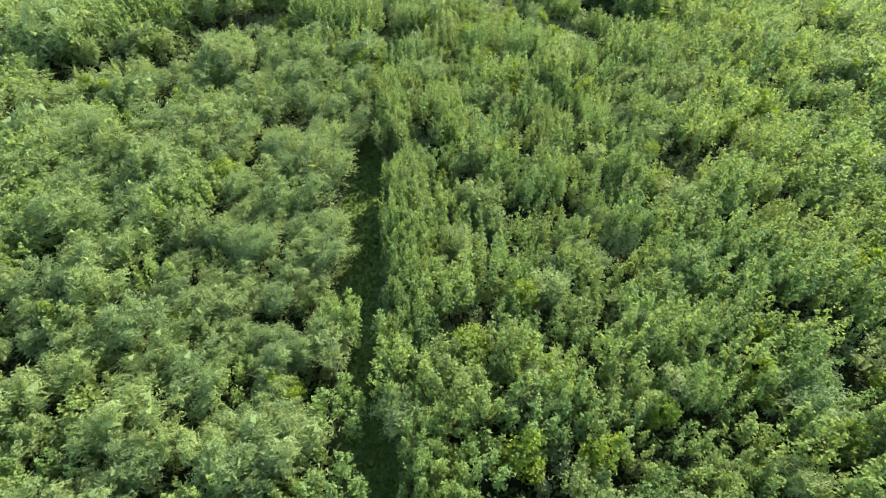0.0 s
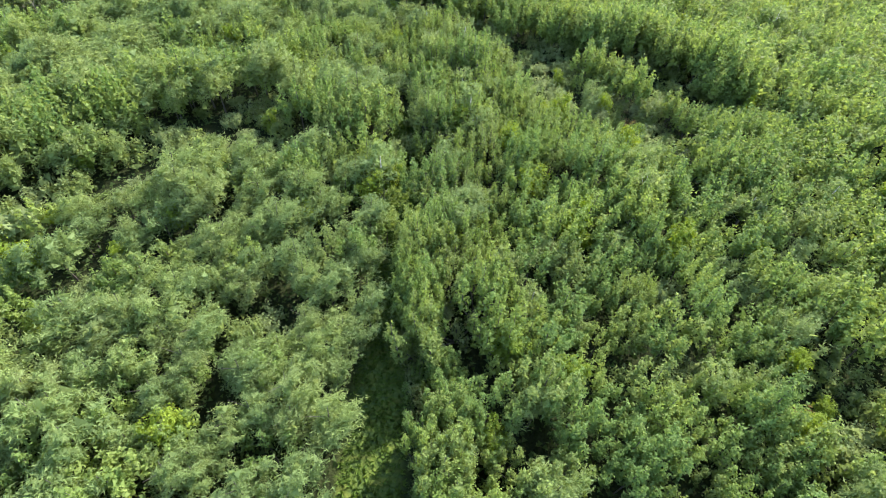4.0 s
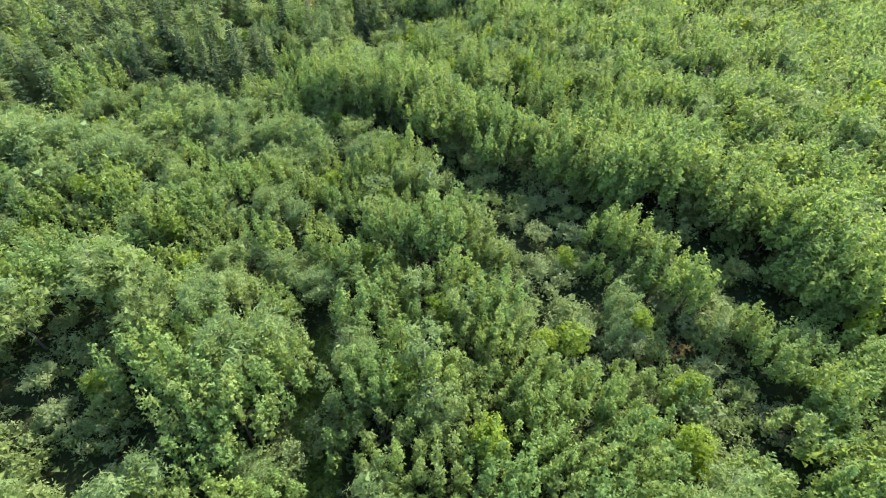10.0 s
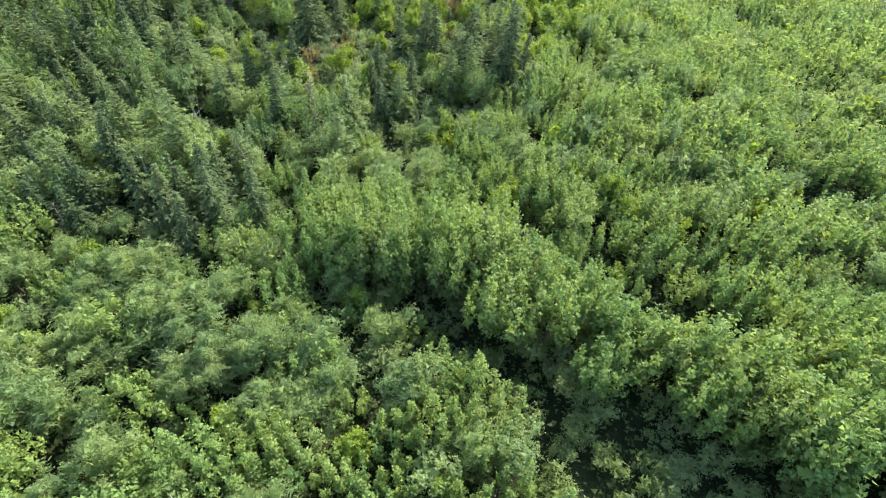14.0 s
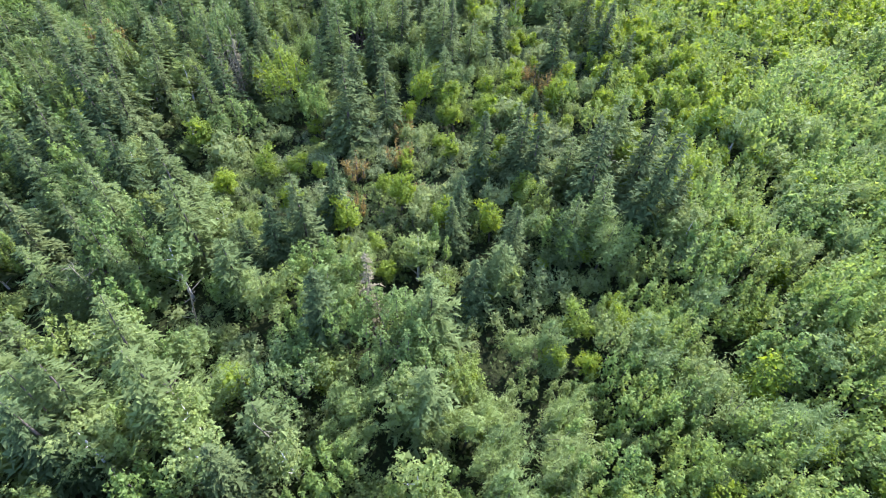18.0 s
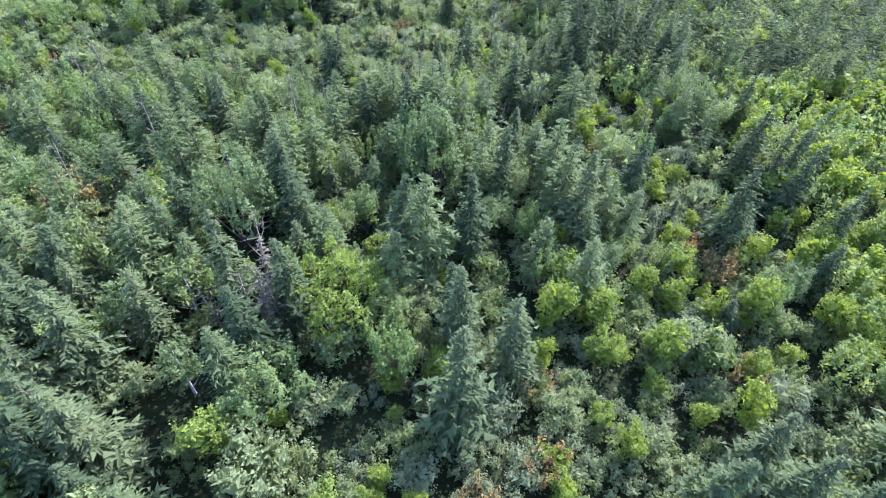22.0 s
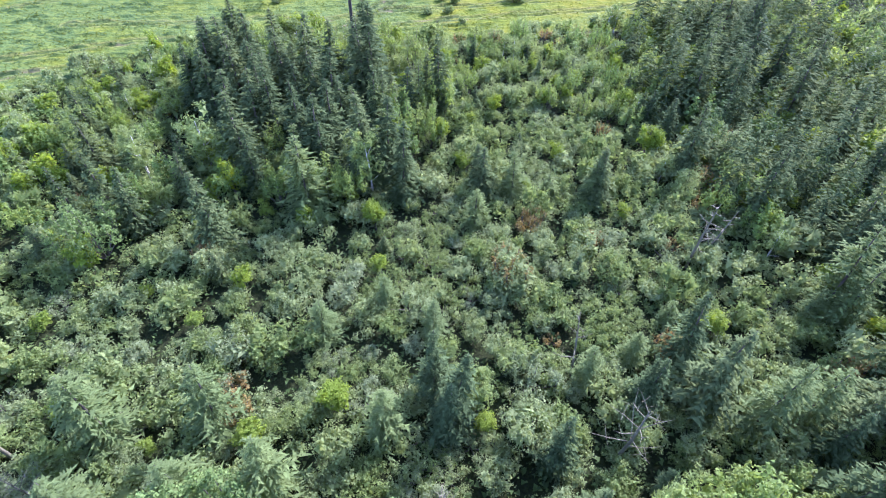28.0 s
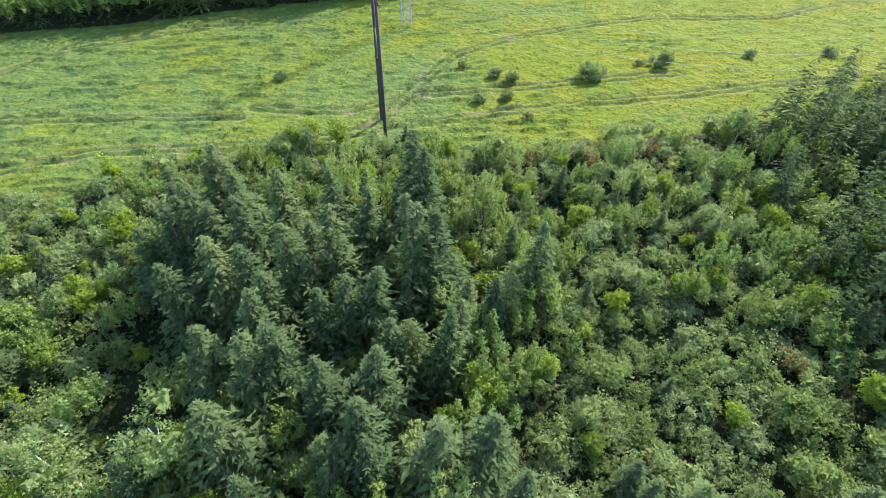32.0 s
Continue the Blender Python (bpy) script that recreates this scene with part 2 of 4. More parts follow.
GAPS = [(-24.6, 119.3, 3.5), (-27.5, 120.6, 3), (-23.1, 121.5, 2.5), (29.5, 43.2, 3), (5.4, 29.9, 2.2), (29.3, 23.3, 3), (-0.4, 23.7, 2), (-37.9, 51.3, 3.5), (-30.2, 72, 4), (0.5, 21.6, 2), (55.6, 62.2, 3), (-44.3, 46.3, 3), (12.9, 85.2, 4), (27, 84.4, 3), (31, 18.4, 3), (-1.7, 48.9, 2), (26.1, 44, 2), (26, 40.5, 3), (-8, 80.4, 2.5), (7.3, 97.6, 4), (13.2, 91.2, 3), (27.6, 86.3, 3), (-24.9, 79, 3), (-12.6, 56.2, 2), (-14.5, 49.3, 2.2), (-31.8, 50.2, 3), (-1.1, 47.2, 2), (16.1, 45.8, 2), (-38.1, 54.9, 3), (-7.3, 78.4, 2.5)] + [(27, 85.6, 2.5), (13.7, 110, 3), (18.4, 107.6, 3), (22.7, 71.6, 2.5), (-30.1, 119.8, 3), (-7.1, 71.9, 2.5), (-29.8, 75.4, 3.5), (-27, 120, 3), (-8.4, 81.1, 2.5), (-9.8, 104.5, 2.5), (-4.3, 109.8, 2.5), (6.3, 108.3, 2), (-21, 77.2, 3), (-29.2, 116.4, 3), (1.5, 86.7, 2), (-27.9, 115.9, 3), (5.8, 101.2, 3), (11.9, 98.2, 3), (-44.5, 116, 3), (-8.5, 91.4, 2), (17, 95.5, 2.5), (25.3, 94.8, 2.5), (-18.3, 109.2, 2), (-2.7, 106.7, 2.5), (4.1, 103.9, 2.5), (-28.8, 116, 3), (11.2, 111, 2), (-7.4, 110.9, 2), (-19.1, 123.4, 2), (9.1, 101.4, 3)] + [(-14.2, 126.4, 2.5), (-29.8, 116.5, 3.5), (-19.4, 124.1, 2.5), (-6.6, 120.3, 2), (7.4, 135.5, 2.5), (19.2, 121, 2), (3.8, 120.2, 1.8), (-33.7, 169.1, 3), (-38.4, 160.9, 3.5), (-1, 143.2, 2.5), (-2.4, 138.4, 2.5), (-15.1, 151.5, 2.5), (-33.4, 137.7, 2.5), (-5.6, 141.2, 2.5), (-40.6, 160.2, 4), (-35.7, 167.3, 3.5), (-22.4, 170.7, 2.5), (-16.4, 153.1, 2.5), (-11.1, 152.9, 2.5), (-45.3, 170.2, 3), (-12.6, 154.3, 2), (-34.6, 156.3, 2.5), (-28.9, 170.9, 3), (-21.1, 179.8, 3), (-44.3, 179.2, 3), (-32.7, 179.2, 2.5), (-45.2, 170.2, 3), (-22.7, 172.8, 2), (-36.7, 168.3, 2.5), (-47.8, 167.9, 3)] + [(-77.7, 252.1, 4.5), (-72.2, 247.2, 4), (-58.1, 233.8, 3), (-65.7, 235.5, 3), (-53.8, 231.6, 3), (-5.8, 274.3, 4), (-16.9, 252.8, 3), (-1.8, 266.3, 3), (-77.7, 237.2, 2.5)]
GAPS_NEAR = {}
for gx, gy, gr in GAPS:
    for i in range(int((gx - 6) // 5), int((gx + 6) // 5) + 1):
        for j in range(int((gy - 6) // 5), int((gy + 6) // 5) + 1):
            GAPS_NEAR.setdefault((i, j), []).append((gx, gy, gr))


def axis(y):
    """x of the line over which the view travels."""
    return -0.335 * max(min(y, 235) - 75, 0)


def swell(x, y, s=18.0, k=0.0):
    return noise.noise(Vector((x / s + k, y / s - k, k * 1.7)))


def ground_z(x, y):
    """A shallow wet dip between the young wood and the field."""
    dip = max(0.0, min(1.0, (y - 85) / 40)) * max(0.0, min(1.0, (282 - y) / 35))
    return 0.5 * swell(x, y, 40) + 0.12 * swell(x, y, 5, 3) - 1.2 * dip


def zone(x, y):
    if y > at_y(FAR_EDGE, x):
        return "far"
    if y > at_y(FIELD_EDGE, x):
        return "field"
    d, s = away(TRACK, x, y)
    i = s * (len(TRACK) - 1)
    half = TRACK_HALF[int(i)] + (TRACK_HALF[min(int(i) + 1, len(TRACK) - 1)] - TRACK_HALF[int(i)]) * (i - int(i))
    side = 0.5 if x > -2 - 0.11 * min(y, 37) else 0.25
    if d < half + side + 0.4 * swell(x, y, 3):
        return "track"
    for a, b, r in GAPS_NEAR.get((int(x // 5), int(y // 5)), ()):
        if math.hypot(x - a, (y - b) * 1.0) < r * (0.95 + 0.5 * swell(x, y, 3, 4)):
            return "hollow"
    if inside(HOLLOW, x, y):
        return "hollow"
    if inside(SHADE, x, y) or inside(GROVE_SHADE, x, y):
        return "shade"
    if inside(STRIP, x, y):
        return "strip"
    if inside(OPENING, x, y):
        return "opening"
    if inside(MARSH, x, y):
        return "marsh"
    if y > at_y(MIXED_EDGE, x):
        if x > 6 + 0.05 * (y - 170) and y < 215:
            return "bright"
        if y > at_y(FIELD_EDGE, x) - 12 and -110 < x < -78:
            return "edge"
        if y > 232 and x < -44:
            return "grove"
        if y > 214:
            return "right" if x > -15 + 4 * swell(x, y, 9, 3) else "thicket"
        return "mixed"
    if x < -6.3 + 2.0 * swell(x, y, 12, 5):
        return "willow" if y < 62 or swell(x, y, 16, 2) > -0.15 else "aspen"
    return "aspen"


# ---- shapes of leaf and wood ----
def leaves(rng, lobes, count, length, width, droop=0.0, wind=(0, 0, 0), low=-0.35, spread=0.9, tuft=9, tuft_long=0.22, tuft_wide=0.09):
    """Small leaves, three-cornered, in upswept tufts over the outsides of overlapping lobes."""
    c, r = np.array([l[0] for l in lobes], float), np.array([l[1] for l in lobes], float)
    area = r[:, 0] * r[:, 2] + r[:, 0] * r[:, 1]
    many = max(4, count // tuft)
    out, need = [], many
    while need > 0:
        k = rng.choice(len(lobes), need * 2, p=area / area.sum())
        u = rng.normal(size=(need * 2, 3)); u /= np.linalg.norm(u, axis=1)[:, None]
        u[:, 2] = np.where(u[:, 2] < low, -u[:, 2], u[:, 2])
        p = c[k] + r[k] * u * rng.uniform(0.72, 1.04, (need * 2, 1))
        deep = (((p[:, None] - c[None]) / r[None]) ** 2).sum(2)
        deep[np.arange(len(k)), k] = 9
        ok = deep.min(1) > 0.62
        out.append(np.c_[p[ok], u[ok]])
        need = many - sum(len(o) for o in out)
    out = np.concatenate(out)[:many]
    heart, u = out[:, :3], out[:, 3:]
    shoot = u * 0.6 + rng.normal(size=heart.shape) * 0.3 + np.array([0, 0, 0.65 - droop]) + np.array(wind)
    shoot /= np.linalg.norm(shoot, axis=1)[:, None]
    own = rng.integers(0, many, count)
    size = rng.uniform(0.6, 1.5, (many, 1))[own]
    along = rng.uniform(-0.7, 1.0, (count, 1))
    p = heart[own] + shoot[own] * along * tuft_long * size + rng.normal(size=(count, 3)) * tuft_wide * size * (1.15 - 0.75 * np.maximum(along, 0))
    u = u[own]
    nrm = u * 0.6 + rng.normal(size=p.shape) * 0.42 * spread + np.array([0, 0, 0.45])
    nrm /= np.linalg.norm(nrm, axis=1)[:, None]
    t = shoot[own] * 0.7 + rng.normal(size=p.shape) * 0.5
    t -= (t * nrm).sum(1)[:, None] * nrm * (0.4 if any(wind) else 0.8)
    t /= np.linalg.norm(t, axis=1)[:, None]
    b = np.cross(nrm, t)
    s = rng.uniform(0.65, 1.35, (len(p), 1))
    a1 = p - b * width * s - t * length * s * 0.35
    a2 = p + b * width * s - t * length * s * 0.25
    a3 = p + t * length * s * 0.75
    v = np.stack([a1, a2, a3], 1).reshape(-1, 3)
    return v, np.arange(len(v)).reshape(-1, 3)


INNER = 150


def inner(rng, lobes, count=INNER, cap=0.34):
    """Shaded sprays inside the crown, which close it."""
    c, r = np.array([l[0] for l in lobes], float), np.array([l[1] for l in lobes], float)
    size = r[:, 0] * r[:, 2]
    k = rng.choice(len(lobes), count, p=size / size.sum())
    u = rng.normal(size=(count, 3)); u /= np.linalg.norm(u, axis=1)[:, None]
    p = c[k] + r[k] * u * rng.uniform(0.1, 0.72, (count, 1))
    t = rng.normal(size=(count, 3)); t /= np.linalg.norm(t, axis=1)[:, None]
    b = np.cross(t, rng.normal(size=(count, 3))); b /= np.linalg.norm(b, axis=1)[:, None]
    s = np.minimum(r[k][:, :1] * 0.75, cap)
    v = np.stack([p - b * s * 0.6 - t * s * 0.5, p + b * s * 0.6 - t * s * 0.5, p + t * s], 1).reshape(-1, 3)
    return v, np.arange(3 * count).reshape(-1, 3)


def stem(points, radii, sides=6):
    """A tapered limb through points."""
    v, f = [], []
    pts = [Vector(p) for p in points]
    for i, p in enumerate(pts):
        way = (pts[min(i + 1, len(pts) - 1)] - pts[max(i - 1, 0)]).normalized()
        side = way.orthogonal().normalized()
        up = way.cross(side)
        for k in range(sides):
            a = 2 * math.pi * k / sides
            v.append(p + (side * math.cos(a) + up * math.sin(a)) * radii[i])
    for i in range(len(pts) - 1):
        for k in range(sides):
            a, b = i * sides + k, i * sides + (k + 1) % sides
            f += [(a, b, b + sides), (a, b + sides, a + sides)]
    n = len(v)
    v.append(pts[-1])
    f += [(n - 1 - sides + k, n - 1 - sides + (k + 1) % sides, n) for k in range(sides)]
    return np.array([tuple(q) for q in v]), np.array(f)


def joined(pieces):
    v, f, n = [], [], 0
    for a, b in pieces:
        v.append(a); f.append(b + n); n += len(a)
    return np.concatenate(v), np.concatenate(f)


def mesh_of(name, vf, material, tint=None):
    v, f = vf
    me = bpy.data.meshes.new(name)
    me.vertices.add(len(v)); me.loops.add(3 * len(f)); me.polygons.add(len(f))
    me.vertices.foreach_set("co", np.ascontiguousarray(v, dtype=np.float32).ravel())
    me.loops.foreach_set("vertex_index", np.ascontiguousarray(f, dtype=np.int32).ravel())
    me.polygons.foreach_set("loop_start", np.arange(0, 3 * len(f), 3, dtype=np.int32))
    if tint is not None:
        me.attributes.new("tint", "FLOAT", "POINT").data.foreach_set("value", np.ascontiguousarray(tint, dtype=np.float32))
    me.materials.append(material)
    me.update(calc_edges=True)
    return me


def limbs(rng, h, r, crown_low, count=4, lean=(0, 0), reach=0.9, sides=6):
    """A trunk with its main limbs."""
    top = (lean[0], lean[1], h * 0.93)
    mid = (lean[0] * 0.45 + rng.uniform(-.12, .12), lean[1] * 0.45 + rng.uniform(-.12, .12), h * 0.5)
    out = [stem([(0, 0, -0.3), mid, top], [r, r * 0.7, r * 0.12], sides)]
    for i in range(count):
        z = crown_low + (h * 0.8 - crown_low) * (i + 0.3) / count
        a = i * 2.4 + rng.uniform(0, 1)
        k = z / h
        o = Vector((lean[0] * k, lean[1] * k, z))
        w = Vector((math.cos(a), math.sin(a), 0.9)) * reach * (1.1 - 0.6 * k)
        out.append(stem([o, o + w], [r * 0.35, r * 0.06], 3))
    return joined(out)


def aspen_shape(rng, h, rad, n, size=0.30, fat=0.27, low=0.56, dome=0.06, count=7):
    """Young aspens on one root: narrow upright stems, each a pointed spindle of leaf with side tufts."""
    lobes, wood = [], []
    dome *= rng.uniform(0.8, 4.5) if dome < 0.1 else 1.0
    for i in range(count):
        ring = 0 if i == 0 else (0.62 if i < 4 and count > 8 else 1.0)
        q = ring * rng.uniform(0.7, 1.0)
        a = i * 6.28 / (count - 1) * (2.0 if count > 8 else 1.0) + rng.uniform(-0.4, 0.4)
        x, y = math.cos(a) * q * rad, math.sin(a) * q * rad
        top = h * (1 - dome * q ** 1.4) * rng.uniform(0.80, 1.04)
        w = rad * fat * rng.uniform(0.8, 1.25)
        bx, by = x + rng.uniform(-.12, .12), y + rng.uniform(-.12, .12)
        lobes.append(((x, y, top * low), (w, w, top * 0.24)))
        lobes.append((((x + bx) / 2, (y + by) / 2, top * 0.78), (w * 0.62, w * 0.62, top * 0.15)))
        lobes.append(((bx, by, top * 0.91), (w * 0.30, w * 0.30, top * 0.10)))
        for _ in range(3):
            b, z = rng.uniform(0, 6.28), top * rng.uniform(0.45, 0.8)
            lobes.append(((x + math.cos(b) * w * 0.8, y + math.sin(b) * w * 0.8, z), (w * 0.38, w * 0.38, w * rng.uniform(0.6, 1.0))))
        wood.append(stem([(0, 0, 0.1 if i else -0.3), (x, y, top * 0.5), (bx, by, top * 0.95)], [0.06, 0.045, 0.012], 4 if i else 6))
    return joined([leaves(rng, lobes, n, size, size * 0.42, 0.0, tuft=7, tuft_long=0.17, tuft_wide=0.065), inner(rng, lobes, cap=0.30)]), joined(wood)


def willow_shape(rng, h, rad, n):
    """Tall feathery willow, its long shoots combed over by the wind."""
    lobes = [((0, 0, h * 0.45), (rad * 0.6, rad * 0.6, h * 0.25))]
    for i in range(rng.integers(9, 13)):
        a, q = i * 2.4 + rng.uniform(-0.5, 0.5), rng.uniform(0.1, 1.05)
        top = h * (1 - 0.15 * q ** 1.5) * rng.uniform(0.78, 1.04)
        x, y = math.cos(a) * rad * q, math.sin(a) * rad * q
        w = rad * rng.uniform(0.16, 0.3)
        lobes.append(((x + 0.1, y, top * 0.66), (w, w, top * 0.24)))
        lobes.append(((x + 0.3 + rng.uniform(0, 0.25), y + rng.uniform(-0.1, 0.1), top * 0.88), (w * 0.9, w * 0.55, top * 0.09)))
    return joined([leaves(rng, lobes, n, 0.21, 0.028, 0.2, (1.3, 0.22, 0.12), tuft=14, tuft_long=0.46, tuft_wide=0.085), inner(rng, lobes)]), limbs(rng, h, 0.07, h * 0.2, 5, (0.3, 0.05), rad)


def round_shape(rng, h, rad, n, size=0.24, low=0.25, lobes_n=6, thin=0.42):
    """Rounded shrub or broad tree of several domes."""
    lobes = [((0, 0, h * (low + 1) / 2 * 0.92), (rad * 0.8, rad * 0.8, h * (1 - low) * 0.42))]
    for i in range(lobes_n):
        a, q = i * 2.4 + rng.uniform(0, 1), rng.uniform(0.4, 0.8)
        z = h * (low + (1 - low) * rng.uniform(0.25, 0.85))
        s = rng.uniform(0.32, 0.52)
        lobes.append(((math.cos(a) * rad * q, math.sin(a) * rad * q, z), (rad * s, rad * s, min(h * 0.2, rad * s * 0.95))))
    return joined([leaves(rng, lobes, n, size, size * thin, 0.05, tuft_long=0.17 + 0.02 * rad, tuft_wide=0.08), inner(rng, lobes, cap=0.32)]), limbs(rng, h * 0.85, 0.03 + 0.012 * h, h * low * 0.6, 5, reach=rad * 0.8)


def conifer_shape(rng, h, rad, levels, arms, droop=0.35, bare=0.06, wisp=0.0, power=0.85):
    """A conifer: whorls of drooping boughs, each a ribbed spray with side twigs."""
    out = []
    for i in range(levels):
        q = (i + rng.uniform(-0.2, 0.2)) / levels
        z = h * (bare + (0.99 - bare) * q)
        reach = (rng.uniform(0.62, 1.22) if i % 2 else rng.uniform(0.85, 1.15)) * rad * ((1 - q) ** power) * (0.75 + 0.25 * min(1, q * 6)) + 0.10
        for j in range(max(4, int(arms * (1 - 0.45 * q)))):
            a = rng.uniform(0, 6.28)
            L = reach * rng.uniform(0.38, 1.25)
            d, s = np.array([math.cos(a), math.sin(a), 0]), np.array([-math.sin(a), math.cos(a), 0])
            rise = 0.25 * q
            zz = z + rng.uniform(-0.35, 0.35) * h / levels
            p0 = np.array([0, 0, zz])
            p1 = p0 + d * L * 0.5 + np.array([0, 0, L * (rise - droop * 0.35)])
            p2 = p0 + d * L + np.array([0, 0, L * (rise - droop)])
            w = 0.02 + 0.03 * L
            v = [p0, p1 + s * w, p2, p1 - s * w]
            for m in range(6):
                u = rng.uniform(0.25, 1.05)
                base = p0 * (1 - 2 * u) + p1 * 2 * u if u < 0.5 else p1 * (2 - 2 * u) + p2 * (2 * u - 1)
                way = d * rng.uniform(0.3, 0.9) + s * rng.uniform(0.2, 1.0) * (1 if m % 2 else -1) + np.array([0, 0, rng.uniform(-0.9, 0.1) * (droop + 0.25)])
                size = (0.16 + 0.16 * L) * rng.uniform(0.7, 1.35)
                across = np.array([-way[1], way[0], rng.uniform(-0.5, 0.5)]) * size * (0.26 - 0.10 * wisp)
                v += [base - across, base + across, base + way * size]
            v = np.array(v)
            f = np.array([(0, 1, 2), (0, 2, 3)] + [(4 + 3 * m, 5 + 3 * m, 6 + 3 * m) for m in range(6)])
            out.append((v, f))
    out = [out[i] for i in rng.permutation(len(out))]
    wood = stem([(0, 0, -0.3), (0.03, 0, h * 0.5), (0, 0, h * 0.99)], [0.014 * h, 0.009 * h, 0.012], 6)
    return joined(out), wood


def snag_shape(rng, h, lean, branches, forked):
    """A bare dead tree with crooked branches, or a broken pole."""
    top = Vector((lean * 0.6, lean * 0.3, h))
    pieces = [stem([(0, 0, -0.3), top * 0.5 + Vector((0.1, -0.05, 0)), top], [0.014 * h + 0.02, 0.010 * h + 0.012, 0.02], 6)]
    twigs = []
    for i in range(branches):
        k = 0.35 + 0.63 * (i + rng.random()) / branches
        a = i * 2.4 + rng.uniform(0, 1.2)
        o = top * k
        L = h * (0.32 if forked else 0.18) * (1.15 - k) * rng.uniform(0.7, 1.5) + 0.25
        w = Vector((math.cos(a), math.sin(a), rng.uniform(0.1, 0.7) if forked else rng.uniform(-0.4, 0.15))) * L
        b = o + w * 0.55 + Vector((rng.uniform(-.1, .1), rng.uniform(-.1, .1), 0.08))
        e = o + w + Vector((rng.uniform(-.15, .15), rng.uniform(-.15, .15), rng.uniform(0, .3)))
        twigs.append(stem([o, b, e], [0.03, 0.02, 0.006], 4))
        twigs.append(stem([b, b + Vector((w.y, -w.x, abs(w.z) + 0.1)) * 0.4], [0.016, 0.004], 3))
        twigs.append(stem([b, b + Vector((-w.y, w.x, abs(w.z) + 0.05)) * 0.35], [0.014, 0.004], 3))
    return [joined(twigs[3 * i:3 * i + 3]) for i in range(branches)], pieces[0]


def part(name, me, parent, label=""):
    ob = new(name, me)
    ob.parent = parent
    return tagged(ob, label)


class Kind:
    """A sort of plant: its templates as mesh data and the joined rest of its stand."""

    def __init__(self, name, crown, wood, leaf, bark, label, category, group, thing_max=300, crown_name="crown"):
        self.name, self.leaf, self.bark, self.label, self.category, self.group = name, leaf, bark, label, category, group
        self.crown_name, self.shapes, self.thing_max, self.spots = crown_name, list(zip(crown, wood)), thing_max, []
        self.meshes = [([mesh_of(name + " crown", p, leaf) for p in (c if isinstance(c, list) else [c])], mesh_of(name + " trunk", w, bark)) for c, w in self.shapes]
        self.firsts = {}

    def add(self, x, y, scale, wide=1.0, lean=(0, 0), rank=0.0, marked=False):
        self.spots.append((marked, rank, x, y, scale, wide, lean))

    def build(self, rng):
        """The nearest ones as things of their own, the others joined."""
        self.spots.sort(key=lambda s: (not s[0], s[1]))
        rest = []
        for n, (marked, rank, x, y, s, wide, lean) in enumerate(self.spots):
            turn = rng.uniform(0, 360) if self.name != "willow_tree" else rng.uniform(-35, 35)
            m = pose(x, y, ground_z(x, y), lean[0], lean[1], turn) @ Matrix.Diagonal((s * wide, s * wide, s, 1))
            k = int(rng.integers(len(self.shapes)))
            if n >= self.thing_max:
                rest.append((m, k, rank))
                continue
            if k not in self.firsts:
                root = tagged(new(self.name), self.label, self.category, self.group)
                part("trunk", self.meshes[k][1], root)
                for piece in self.meshes[k][0]:
                    part(self.crown_name, piece, root)
                root.matrix_basis = m
                root.empty_display_size = 0.3
                self.firsts[k] = root
            else:
                old = self.firsts[k]
                made = old.copy(); scene.collection.objects.link(made); made.matrix_basis = m
                for o in old.children:
                    c = o.copy(); scene.collection.objects.link(c); c.parent = made
        self.join(rest, rng)

    def join(self, rest, rng):
        if not rest:
            return
        for which, material, word in ((0, self.leaf, "foliage"), (1, self.bark, "stems")):
            if which and self.name.endswith("willow_shrub"):
                continue
            vs, fs, ts, n = [], [], [], 0
            for m, k, rank in rest:
                v, f = self.shapes[k][which]
                if which:
                    if rank > 34:
                        continue
                    f = f[:24]
                else:
                    conifer = len(v) != 3 * len(f)
                    share = (0.66, 0.42, 0.2, 0.08)[(rank > 20) + (rank > 36) + (rank > 60)] * (1.5 if conifer or len(rest) < 1100 else 0.9)
                    core = INNER if rank < 20 else 90 if rank < 36 else 50
                    share = min(share, 0.9)
                    f = np.concatenate([f[: int(len(f) * share)], f[-core:]])
                used = np.unique(f); back = np.zeros(len(v), int); back[used] = np.arange(len(used))
                v, f = v[used], back[f]
                if which == 0 and not conifer:
                    tri = v.reshape(-1, 3, 3)
                    mid = tri.mean(1, keepdims=True)
                    grow = np.full((len(tri), 1, 1), min(1.9, 0.93 / math.sqrt(share)))
                    grow[-core:] = math.sqrt(INNER / core)
                    v = (mid + (tri - mid) * grow).reshape(-1, 3)
                a = np.array(m)
                vs.append(v @ a[:3, :3].T + a[:3, 3]); fs.append(f + n); n += len(v)
                ts.append(np.full(len(v), rng.random()))
            if not vs:
                continue
            ob = new(self.name + "_stand_" + word, mesh_of(self.name + " stand " + word, (np.concatenate(vs), np.concatenate(fs)), material, np.concatenate(ts)))
            tagged(ob, ("dense " if which == 0 else "thin stems under the ") + self.category + " stand in summer leaf" if which else "dense stand of " + self.label, self.category + " stand", kind="stuff")


# ---- sorts of plants ----
R = np.random.default_rng(7)


def several(make, count, *args, **more):
    made = [make(R, *args, **more) for _ in range(count)]
    return [m[0] for m in made], [m[1] for m in made]


